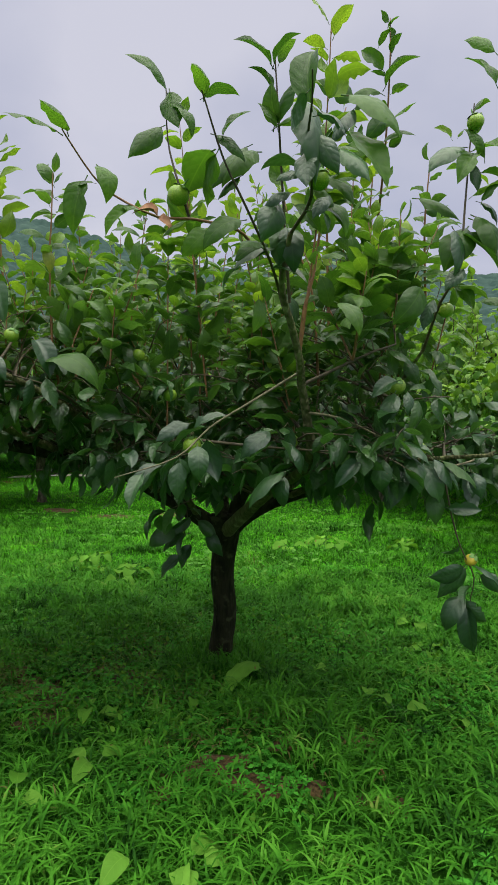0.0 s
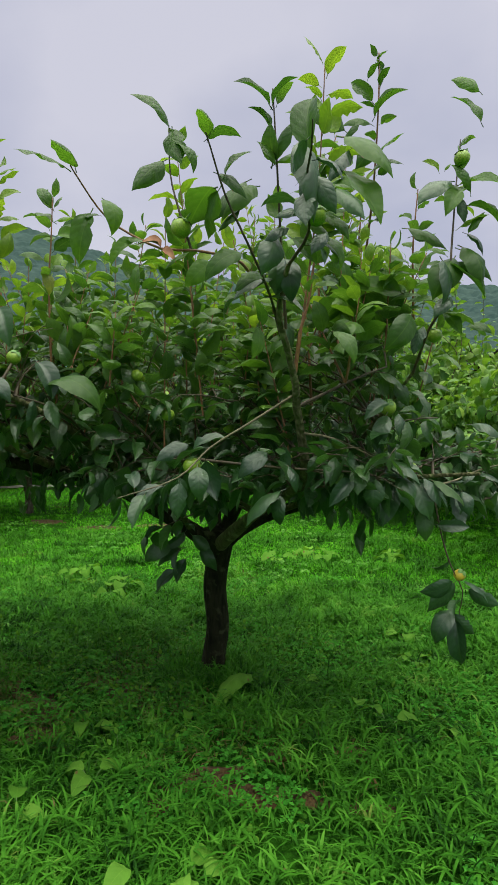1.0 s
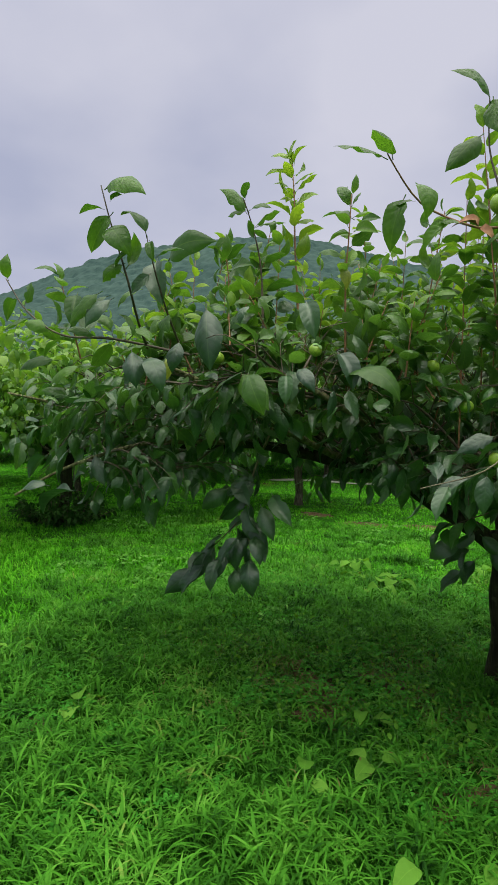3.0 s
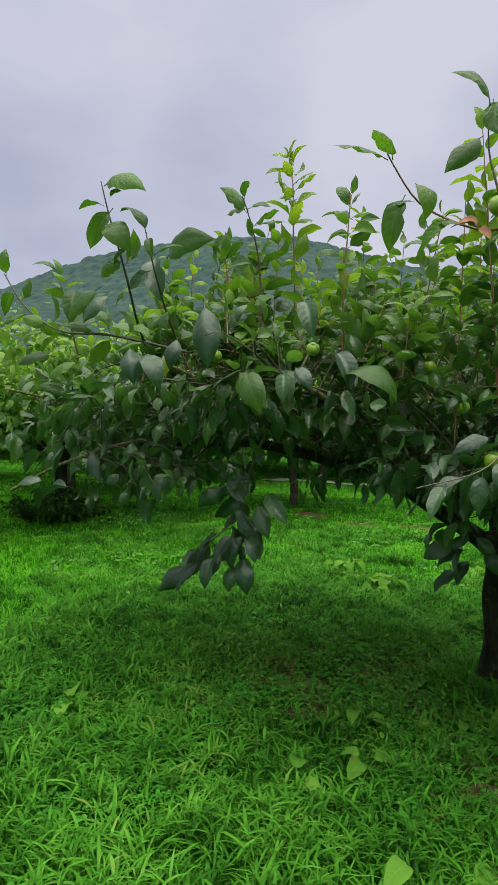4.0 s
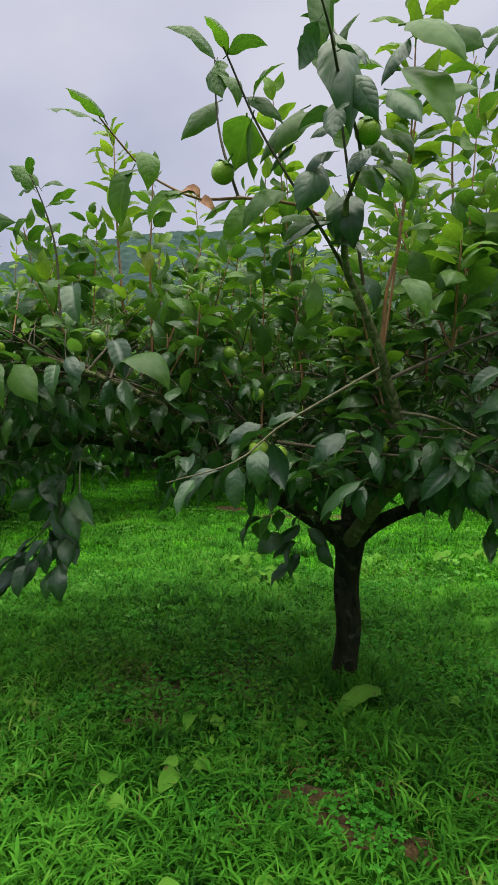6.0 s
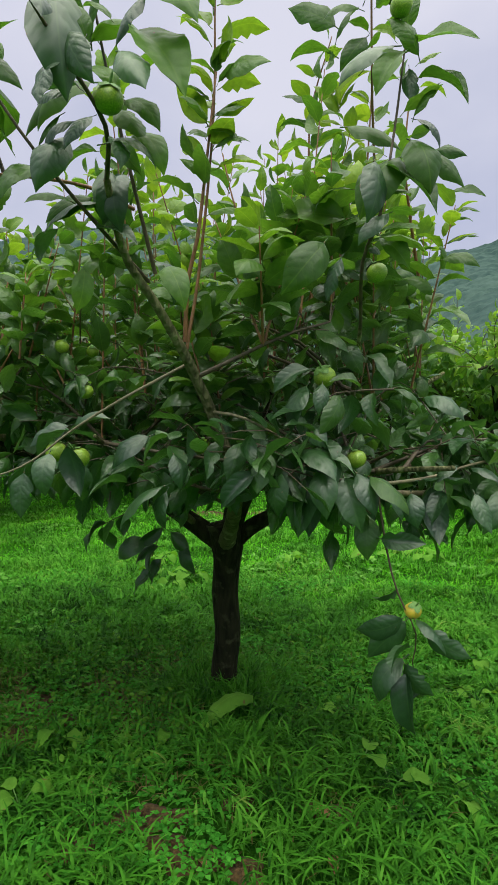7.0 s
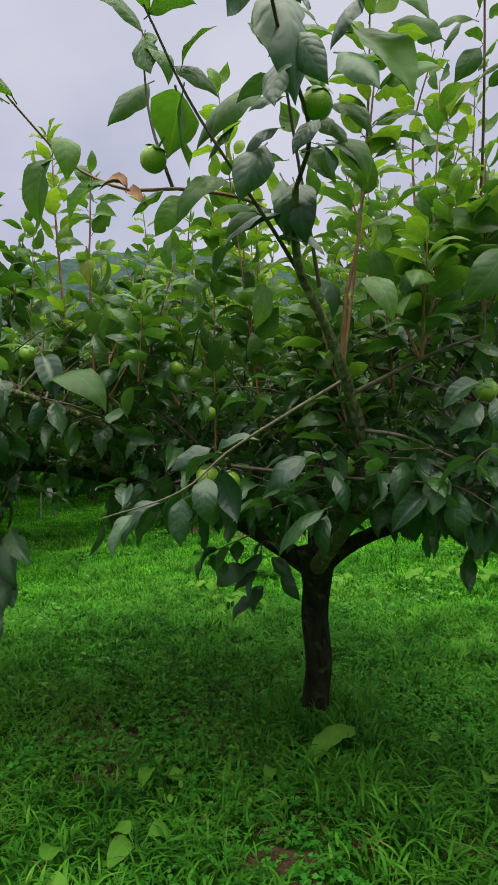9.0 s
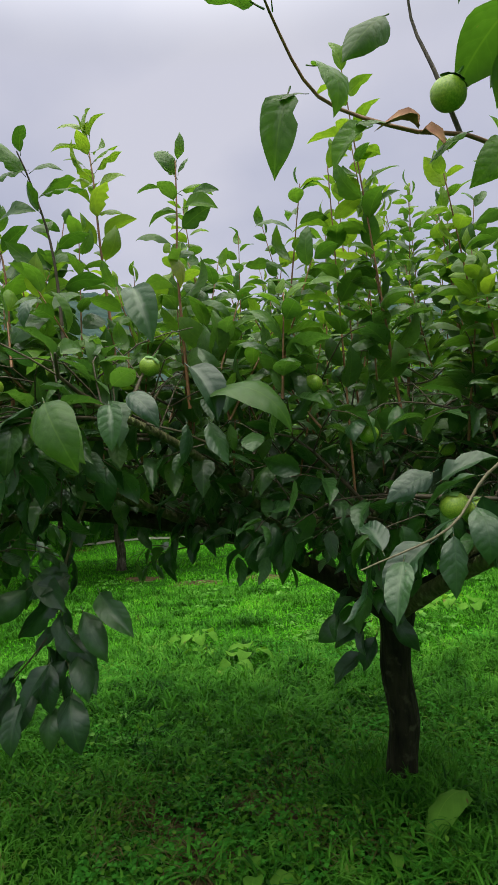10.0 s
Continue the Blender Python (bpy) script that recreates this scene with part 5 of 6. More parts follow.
    set_leaves(tree, "crown_front", M_LEAF_ONE, [(0.345, 2.850, 2.245, 0.254, 2.850, 2.293), (0.348, 2.870, 2.234, 0.432, 2.870, 2.157), (0.341, 2.920, 2.186, 0.410, 2.920, 2.086), (0.263, 2.950, 2.192, 0.337, 2.950, 2.105), (0.178, 3.000, 2.094, 0.082, 2.950, 2.027), (0.346, 2.900, 2.310, 0.450, 2.900, 2.314), (0.224, 2.950, 2.177, 0.136, 2.950, 2.137), (0.327, 2.850, 2.394, 0.257, 2.850, 2.432)])
    set_leaves(tree, "crown_grey", M_DARK_LEAF_ONE, [(0.253, 2.820, 2.184, 0.181, 2.820, 2.133), (0.310, 2.780, 2.320, 0.301, 2.780, 2.231), (0.285, 2.750, 2.205, 0.215, 2.750, 2.189), (0.235, 3.000, 2.145, 0.214, 3.000, 2.023), (0.275, 2.750, 2.284, 0.323, 2.750, 2.301)])
    set_leaves(tree, "light_big", M_YOUNG_ONE, [(1.19, 2.92, 1.52, 1.07, 2.94, 1.48)])
    set_leaves(tree, "yellowed", M_YELLOW_ONE, [(-0.86, 3.78, 2.32, -0.84, 3.78, 2.2), (-1.44, 3.22, 1.86, -1.46, 3.2, 1.74)])
    dead = Buf()
    add_leaves(dead, leaf_template(9, 0.05, 1.1, 1.1, 0.26, 2), np.array([(-0.145, 2.91, 2.16)]) - at, np.array([(-0.5, -0.3, 0.35)]), np.array([(0.3, -0.6, 0.6)]), np.array([0.07]))
    add_leaves(dead, leaf_template(9, 0.05, 0.9, 0.8, 0.26, 4), np.array([(-0.145, 2.91, 2.15)]) - at, np.array([(0.5, -0.2, -0.2)]), np.array([(0.1, -0.7, 0.5)]), np.array([0.06]))
    part("dead_leaf", dead.mesh("dead_leaf", M_DEAD), tree, "curled brown dead leaf")
    for k, (q, ripe) in enumerate([((-0.085, 2.93, 2.225), 0), ((0.33, 2.83, 2.22), 0), ((0.64, 3.48, 1.68), 0), ((-0.10, 3.22, 1.465), 0), ((-0.05, 3.26, 1.445), 0),
                                  ((-0.42, 3.7, 1.83), 0), ((0.87, 3.3, 2.57), 0), ((-0.84, 3.4, 1.88), 0), ((0.73, 3.5, 1.44), 0), ((-0.48, 4.0, 1.84), 0),
                                  ((-1.25, 3.3, 1.85), 0), ((0.9, 3.40, 1.04), 1), ((0.77, 4.2, 1.41), 0), ((0.24, 3.5, 1.47), 0), ((0.8, 3.4, 1.95), 0)]):
        fruit(tree, q, 0.064 if k < 5 else 0.046 if ripe else 0.056, (0.5 * math.sin(k * 2.1), 0.5 * math.cos(k * 1.7), k), ripe)
    return tree


def far_tree(seed, young=0.3, spread=2.3, height=3.0, leafsize=0.17, low=0.75, side=6, shape=None, bark=None):
    """A whole orchard tree seen from some way off, built at the origin."""
    rng = np.random.default_rng(seed)
    shape = shape or T_PLAIN
    tree = thing("persimmon_tree", (0, 0, 0), "spreading persimmon tree in a farther orchard row", "tree", "persimmon trees")
    part("trunk", trunk_mesh((0, 0, -0.05), (0.02, 0.02, 0.95), 0.075, 0.08, seed, bark or M_PALE_BARK), tree)
    lines = []
    for k in range(9):
        a = 6.283 * k / 5 + rng.uniform(-0.3, 0.3) + (0.6 if k > 4 else 0)
        o = np.array((math.cos(a), math.sin(a), 0))
        r = spread * rng.uniform(0.75, 1.0)
        line = curve([(0, 0, 0.85), o * 0.3 * r + UP * 1.2, o * 0.6 * r + UP * (1.7 if k < 5 else 1.25), o * r + UP * (rng.uniform(1.6, 2.4) if k < 5 else rng.uniform(0.7, 1.1))], 0.12)
        lines.append(line)
        b = Buf()
        tube(b, line, 0.045 if k < 5 else 0.022, 0.012 if k < 5 else 0.005, 8, 0.12)
        part("limb", b.mesh("limb", M_BARK), tree)

    def keep(q):
        return low < q[2] < height and math.hypot(q[0], q[1]) < spread * 1.15

    stems, leafy = branch_out(lines, rng, side, 9, (0.5, 1.3), keep, (5, 8), (0.25, 0.55))
    ups = []
    for k in range(int(70 * young) + 12):
        line = stems[int(rng.integers(0, len(stems)))][0]
        b0 = line[-1]
        if b0[2] < 1.5:
            continue
        h = rng.uniform(0.3, 1.0)
        ups.append(curve([b0, b0 + np.array((*rng.normal(0, 0.06, 2), h * 0.5)), b0 + np.array((*rng.normal(0, 0.12, 2), h))], 0.12))
    tb = Buf()
    for line, r0, r1 in stems:
        if r0 > 0.004:
            tube(tb, line, r0, r1, 4)
    for line in ups:
        tube(tb, line, 0.006, 0.003, 4)
    part("branchwork", tb.mesh("branchwork", M_TWIG), tree, "", "stuff")
    fb, yb = Buf(), Buf()
    P, D, Nn, S = leaf_arrays(leafy, rng, leafsize)
    pale = P[:, 2] + rng.uniform(-0.5, 0.5, len(P)) > 2.55 - 0.9 * young
    add_leaves(fb, shape, P[~pale], D[~pale], Nn[~pale], S[~pale])
    add_leaves(yb, shape, P[pale], D[pale], Nn[pale], S[pale])
    for line in ups:
        L_ = leaf_sites(line, 13, "up", rng)
        P, D, Nn = (np.array([s[k] for s in L_]) for k in range(3))
        add_leaves(yb, shape, P, D, Nn, 0.15 * rng.uniform(0.7, 1.1, 13))
    part("foliage", fb.mesh("foliage", M_FAR_LEAF), tree, "", "stuff")
    part("young_foliage", yb.mesh("young_foliage", M_FAR_YOUNG), tree, "pale green young shoots", "stuff")
    return tree


near_tree()
PROTOS = [far_tree(21, 0.3, low=0.5, side=7), far_tree(22, 0.9, 2.2), far_tree(23, 0.6, 2.4),
          far_tree(24, 0.5, 2.3, 3.0, 0.25, 0.7, 4, T_FAR), far_tree(25, 0.9, 2.3, 3.0, 0.25, 0.7, 4, T_FAR)]
SPOTS = [(-0.5, 18.6, 3), (-3.2, 18.2, 4), (-6.3, 18.4, 3), (-9.6, 18.2, 4), (-13.5, 18.5, 4), (2.6, 18.9, 4), (5.8, 18.6, 3), (9.0, 19.0, 4), (-17.5, 18.3, 3), (-21.5, 17.6, 4), (-4.6, 12.25, 2), (1.6, 12.6, 1), (5.4, 12.6, 1), (-9.6, 11.5, 1), (-13.0, 12.0, 2), (-8.6, 15.2, 0),
         (-12.0, 16.0, 0), (7.8, 16.0, 3), (3.4, 16.2, 3), (-5.5, 21.0, 4), (-1.0, 21.0, 3), (3.5, 21.5, 4), (8.5, 22.0, 3), (-10.5, 21.5, 4), (-16.0, 20.0, 3),
         (-21.0, 21.0, 4), (-18.5, 15.5, 3), (-14.0, 26.0, 3), (-8.0, 27.0, 4), (-2.0, 27.0, 3), (4.0, 27.0, 4), (10.0, 28.0, 3), (-21.0, 28.0, 4)]
used = set()
rs = random.Random(4)
for x, y, k in SPOTS:
    m = pose(x, y, float(lie(x, y)), 0, 0, rs.uniform(0, 360)) @ Matrix.Scale(rs.uniform(1.08, 1.3) * (0.82 if 10 < y < 16 and x < 0 else 1.0), 4)
    if k in used:
        o = copy_thing(PROTOS[k], m)
        o.scale = m.to_scale()
    else:
        PROTOS[k].matrix_basis = m
        used.add(k)

# the neighbour in the same row: dark trunk, low hanging limbs
neighbour = far_tree(27, 1.0, 2.8, 3.0, 0.15, 0.6, 8, T_PLAIN, M_BARK)
tagged(neighbour, "broad persimmon tree with low hanging limbs over dark weeds")
neighbour.matrix_basis = pose(-6.9, 8.3, float(lie(-6.9, 8.3)), 0, 0, 20) @ Matrix.Scale(1.15, 4)

bright = far_tree(28, 0.9, 2.9, 2.5, 0.15, 0.95, 7, T_PLAIN)
tagged(bright, "persimmon tree with a crown of pale yellow-green young shoots")
bright.matrix_basis = pose(4.1, 8.7, float(lie(4.1, 8.7)), 0, 0, 75)

# ---- grass and weeds ----


def blades(buf, rng, xy, height, width, bend, segs, lift=None):
    """Arching grass blades, each a ribbon that narrows to a point."""
    k = len(xy)
    a = rng.uniform(0, 6.283, k)
    d = np.stack((np.cos(a), np.sin(a), np.zeros(k)), -1)
    s = np.stack((-np.sin(a), np.cos(a), np.zeros(k)), -1)
    root = np.stack((xy[:, 0], xy[:, 1], lie(xy[:, 0], xy[:, 1]) - 0.005), -1)
    if lift is not None:
        root = root + UP * lift[:, None]
    h, w, bd = height[:, None], width[:, None], bend[:, None]
    rows = []
    for i in range(segs):
        t = i / segs
        c = root + d * (h * bd * t * t) + UP * (h * (t - 0.45 * bd * t * t * t))
        ww = w * (0.35 + 1.6 * t if t < 0.4 else 0.4 + (1 - t)) * 0.5
        rows += [c - s * ww, c + s * ww]
    rows.append(root + d * h * bd + UP * (h * (1 - 0.45 * bd)))
    v = np.stack(rows, 1)
    m = v.shape[1]
    base = (np.arange(k) * m)[:, None, None]
    quads = np.array([(2 * i, 2 * i + 1, 2 * i + 3, 2 * i + 2) for i in range(segs - 1)]) if segs > 1 else None
    o = buf.n
    buf.v.append(v.reshape(-1, 3))
    buf.uv.append(np.zeros((k * m, 2)))
    buf.n += k * m
    if quads is not None:
        buf.f.append((quads[None] + base).reshape(-1, 4) + o)
    buf.f.append((np.array([(2 * segs - 2, 2 * segs - 1, 2 * segs)])[None] + base).reshape(-1, 3) + o)


CLOVER = [(-0.02, 3.82, 0.32), (1.05, 4.7, 0.55), (0.45, 5.3, 0.4), (-0.7, 4.8, 0.5), (1.5, 4.1, 0.35), (-1.9, 5.3, 0.4), (0.2, 3.55, 0.2)]


def open_ground(xy, rng, soft=1.0):
    """True where grass grows: thinner over the bare patches and among the clover."""
    keep = np.ones(len(xy), bool)
    for x, y, r in CLOVER:
        q = np.hypot(xy[:, 0] - x, xy[:, 1] - y) / r
        keep &= rng.uniform(0, 1, len(xy)) < np.clip(q * 1.2 - 0.4, 0.22, 1)
    for x, y, r in HOLES + WORN:
        q = np.hypot(xy[:, 0] - x, (xy[:, 1] - y) * 1.3) / r
        keep &= rng.uniform(0, 1, len(xy)) < np.clip(q * 1.15 - 0.35, 0.16, 1)
    return keep


def build_grass():
    rng = np.random.default_rng(8)
    b = Buf()
    n = 15500
    c = np.stack((rng.uniform(-3.4, 2.6, n), 2.0 + 5.4 * rng.uniform(0, 1, n) ** 1.05), -1)
    c = c[rng.uniform(0, 1, n) < np.clip((7.4 - c[:, 1]) / 1.6, 0, 1)]
    n = len(c)
    tall = 0.75 + 0.45 * np.sin(c[:, 0] * 1.7 + 1.0) * np.sin(c[:, 1] * 1.9) + 0.3 * np.sin(c[:, 0] * 5.3) * np.sin(c[:, 1] * 4.7 + 1) + rng.uniform(-0.25, 0.35, n)
    tall = np.clip(tall, 0.25, 1.5)
    k = 7
    xy = np.repeat(c, k, 0) + rng.normal(0, 0.02, (n * k, 2))
    tt = np.repeat(tall, k)
    lift = tt * rng.uniform(0.0, 0.075, n * k)
    hh = (0.5 + 0.5 * tt) * rng.uniform(0.04, 0.12, n * k)
    ok = open_ground(xy, rng)
    shade = np.hypot((xy[:, 0] + 0.65) / 1.25, (xy[:, 1] - 4.75) / 0.75)
    ok &= rng.uniform(0, 1, len(xy)) < np.clip(shade * 1.1 - 0.1, 0.72, 1)
    xy, hh, lift = xy[ok], hh[ok], lift[ok]
    blades(b, rng, xy, hh, rng.uniform(0.005, 0.0155, len(xy)), rng.uniform(0.5, 1.7, len(xy)), 4, lift)
    n = 700
    a, r = rng.uniform(0, 6.283, n), rng.uniform(0.12, 0.3, n)
    blades(b, rng, np.stack((-0.22 + r * np.cos(a), 4.86 + r * np.sin(a)), -1), rng.uniform(0.09, 0.22, n), rng.uniform(0.005, 0.011, n), rng.uniform(0.1, 0.8, n), 4)
    # coarse tufts behind the trunk and round its foot
    for cx, cy, r, n in [(-0.15, 6.3, 0.3, 260), (0.25, 5.95, 0.32, 340), (0.52, 6.15, 0.3, 300), (0.85, 5.75, 0.22, 160), (1.05, 5.35, 0.2, 130), (-1.7, 5.9, 0.25, 150), (0.55, 4.75, 0.22, 130), (0.1, 4.25, 0.18, 100), (-0.42, 4.74, 0.2, 150), (-0.2, 4.68, 0.16, 90), (0.05, 4.62, 0.22, 150), (0.2, 4.3, 0.25, 130)]:
        p = np.array((cx, cy)) + rng.normal(0, 0.5, (n, 2)) * (r, r * 0.45)
        blades(b, rng, p, rng.uniform(0.1, 0.22, n), rng.uniform(0.008, 0.015, n), rng.uniform(0.4, 1.3, n), 4)
    tagged(new("grass", b.mesh("grass", M_GRASS)), "lush green broad-bladed meadow grass", "grass", kind="stuff")
    b = Buf()
    n = 140000
    y = 5.4 + 9.2 * rng.uniform(0, 1, n) ** 1.1
    y = np.where((y < 7.2) & (rng.uniform(5.4, 7.2, n) > y), y + 3.5, y)
    xy = np.stack((rng.uniform(-1, 0.55, n) * (y * 1.15 + 2.0), y), -1)
    xy = xy[open_ground(xy, rng)]
    n = len(xy)
    tl = np.array([0.75 + 0.8 * noise.noise(Vector((p * 2.6, q * 2.2, 4.4))) for p, q in xy])
    blades(b, rng, xy, tl * rng.uniform(0.05, 0.12, n), rng.uniform(0.010, 0.018, n), rng.uniform(0.4, 1.5, n), 2)
    n = 30000
    xy = np.stack((rng.uniform(-9, -3.3, n), rng.uniform(2.5, 6.8, n)), -1)
    blades(b, rng, xy, rng.uniform(0.06, 0.15, n), rng.uniform(0.009, 0.016, n), rng.uniform(0.3, 1.2, n), 2)
    n = 130000
    y = 14 + 16 * rng.uniform(0, 1, n) ** 1.3
    xy = np.stack((rng.uniform(-1, 1, n) * y * 0.95 - 5, y), -1)
    road = np.abs(y - 16.72 - 0.18 * (xy[:, 0] + 7) - 0.15 * np.sin(xy[:, 0] * 0.7)) < 0.2
    blades(b, rng, xy[~road], rng.uniform(0.06, 0.15, (~road).sum()), rng.uniform(0.02, 0.04, (~road).sum()), rng.uniform(0.3, 1.1, (~road).sum()), 1)
    n = 20000
    xy = np.stack((rng.uniform(-10, 9, n), rng.uniform(-8, 2.4, n)), -1)
    blades(b, rng, xy, rng.uniform(0.06, 0.14, n), rng.uniform(0.02, 0.04, n), rng.uniform(0.5, 1.5, n), 1)
    n = 22000
    xy = np.stack((rng.uniform(2.4, 12, n), rng.uniform(0, 14, n)), -1)
    blades(b, rng, xy, rng.uniform(0.06, 0.14, n), rng.uniform(0.02, 0.035, n), rng.uniform(0.5, 1.5, n), 1)
    tagged(new("grass", b.mesh("grass", M_TURF)), "short green grass across the orchard floor", "grass", kind="stuff")


def build_rosettes():
    """Small pale weeds scattered over the middle ground."""
    rng = np.random.default_rng(57)
    b = Buf()
    n = 2600
    y = 5.2 + 6.0 * rng.uniform(0, 1, n) ** 1.1
    xy = np.stack((rng.uniform(-0.75, 0.42, n) * (y * 0.85 + 1.2), y), -1)
    f = np.array([noise.noise(Vector((p * 1.1, q * 0.9, 8.3))) for p, q in xy])
    xy = xy[(f > 0.1) & (rng.uniform(0, 1, n) < 0.7)]
    for p, q in xy:
        k = int(rng.integers(3, 6))
        a = rng.uniform(0, 6.283) + np.arange(k) * 6.283 / k + rng.normal(0, 0.3, k)
        s = rng.uniform(0.03, 0.07)
        pos = np.tile((p, q, float(lie(p, q)) + rng.uniform(0.04, 0.08)), (k, 1)) + np.stack((np.cos(a), np.sin(a), 0 * a), -1) * s * 0.25
        d = np.stack((np.cos(a), np.sin(a), rng.uniform(-0.05, 0.5, k)), -1)
        add_leaves(b, T_ROS, pos, d, UP + rng.normal(0, 0.3, (k, 3)), s * rng.uniform(0.7, 1.1, k))
    tagged(new("low_weeds", b.mesh("low_weeds", M_ROSETTE)), "small pale broad-leaved weeds scattered through the grass", "weeds", kind="stuff")
    b = Buf()
    for k in range(760):
        y = 4.6 + 5.5 * rng.uniform() ** 1.2
        c = np.array((rng.uniform(-0.75, 0.42) * (y * 0.85 + 1.2), y))
        n = int(rng.integers(40, 90))
        blades(b, rng, c + rng.normal(0, 1, (n, 2)) * (rng.uniform(0.06, 0.22), 0.05), rng.uniform(0.06, 0.18, n), rng.uniform(0.007, 0.015, n), rng.uniform(0.4, 1.4, n), 3)
    tagged(new("grass_tufts", b.mesh("grass_tufts", M_GRASS)), "taller dark green grass tufts across the orchard floor", "grass", kind="stuff")


def build_litter():
    """Thin dry blades and stalks where the tree keeps the ground in shade."""
    rng = np.random.default_rng(31)
    b = Buf()
    n = 5200
    xy = np.stack((rng.normal(-0.7, 0.75, n), rng.normal(4.7, 0.5, n)), -1)
    f = np.array([noise.noise(Vector((x * 2.2, y * 2.6, 3.1))) for x, y in xy])
    xy = xy[f > 0.02]
    blades(b, rng, xy, rng.uniform(0.03, 0.08, len(xy)), rng.uniform(0.004, 0.008, len(xy)), rng.uniform(1.2, 2.2, len(xy)), 2, rng.uniform(0.01, 0.06, len(xy)))
    tagged(new("dry_grass", b.mesh("dry_grass", M_STRAW)), "thin dry olive-brown grass under the tree", "grass", kind="stuff")


def build_creepers():
    """Low small-leaved plants that cover the ground where the crown shades it."""
    rng = np.random.default_rng(77)
    b, st = Buf(), Buf()
    t = oval_leaf(5, 3, 0.3, 0.6, 0.2, 0.2, 0.1, 0.0)
    n = 650
    xy = np.stack((rng.normal(-0.65, 0.85, n), rng.normal(4.75, 0.5, n)), -1)
    xy = np.concatenate((xy, np.stack((rng.uniform(-2.6, 2.4, 700), rng.uniform(4.0, 7.5, 700)), -1)))
    for p, q in xy:
        a, h = rng.uniform(0, 6.283), rng.uniform(0.03, 0.12)
        foot = np.array((p, q, float(lie(p, q)) - 0.01))
        line = curve([foot, foot + np.array((0.02 * math.cos(a), 0.02 * math.sin(a), h * 0.6)), foot + np.array((0.06 * math.cos(a), 0.06 * math.sin(a), h))], 0.04)
        tube(st, line, 0.0016, 0.001, 3)
        L_ = leaf_sites(line, 5, "side", rng, 0.3)
        P, D, Nn = (np.array([s[i] for s in L_]) for i in range(3))
        add_leaves(b, t, P, D, UP + 0.4 * Nn, rng.uniform(0.02, 0.045, 5))
    patch = thing("creeping_weeds", (0, 0, 0), "low olive-green small-leaved weeds in the tree's shade", "weeds", kind="stuff")
    part("foliage", b.mesh("foliage", M_CREEP), patch, "", "stuff")
    part("stalkwork", st.mesh("stalkwork", M_CALYX), patch, "", "stuff")


def build_clover():
    rng = np.random.default_rng(9)
    b = Buf()
    t = leaf_template(3, 0.0, 0.15, 0.2, 0.42)
    n = 22000
    xy = np.stack((rng.uniform(-3.2, 2.8, n), rng.uniform(2.6, 7.5, n)), -1)
    f = np.array([noise.noise(Vector((x * 1.4, y * 1.4, 0.7))) for x, y in xy])
    near = np.hypot((xy[:, 0] + 0.5) / 1.2, xy[:, 1] - 4.8) < 0.75
    for cx, cy, r in CLOVER:
        near |= np.hypot(xy[:, 0] - cx, xy[:, 1] - cy) < r * rng.uniform(0.5, 1.15, len(xy))
    xy = xy[(f > 0.12) | near]
    for k in range(3):
        a = rng.uniform(0, 6.283, len(xy)) if k == 0 else a + 2.094
        d = np.stack((np.cos(a), np.sin(a), rng.uniform(-0.1, 0.35, len(xy))), -1)
        if k == 0:
            hgt = rng.uniform(0.03, 0.075, len(xy))
        p = np.stack((xy[:, 0], xy[:, 1], lie(xy[:, 0], xy[:, 1]) + hgt), -1)
        add_leaves(b, t, p, d, np.tile(UP, (len(xy), 1)) + rng.normal(0, 0.2, (len(xy), 3)), rng.uniform(0.018, 0.032, len(xy)))
    tagged(new("clover", b.mesh("clover", M_CLOVER)), "patches of small round-leaved clover in the grass", "weeds", kind="stuff")


def weed(at, leaves, size, seed, height=0.06):
    """A broad-leaved weed: a short stalk with a few wide leaves."""
    rng = np.random.default_rng(seed)
    z = float(lie(at[0], at[1]))
    w = thing("broadleaf_weed", (at[0], at[1], z), "broad-leaved pale green weed growing in the grass", "weed", "broad-leaved weeds")
    for k in range(leaves):
        a = rng.uniform(0, 6.283) if k == 0 else a + 2.4 + rng.uniform(-0.3, 0.3)
        d = np.array((math.cos(a), math.sin(a), rng.uniform(0.0, 0.35)))
        top = np.array((0.35 * size * math.cos(a), 0.35 * size * math.sin(a), height * rng.uniform(0.8, 1.3)))
        b = Buf()
        tube(b, curve([(0, 0, -0.02), (0.1 * size * math.cos(a), 0.1 * size * math.sin(a), height * 0.6), tuple(top)], 0.03), 0.003, 0.002, 5)
        s = part("stalk", b.mesh("stalk", M_CALYX), w)
        tv, tf, tuv = leaf_template(14, 0.035, 0.22, 0.75, 0.36 + 0.05 * (k % 2), seed + k, 0.45, 0.4 * (-1) ** k)
        lb = Buf()
        add_leaves(lb, (tv, tf, tuv), np.array([top]), np.array([d]), np.array([UP + rng.normal(0, 0.25, 3)]), np.array([size * rng.uniform(0.8, 1.1)]))
        part("leaf", lb.mesh("leaf", M_WEED), s)
    return w


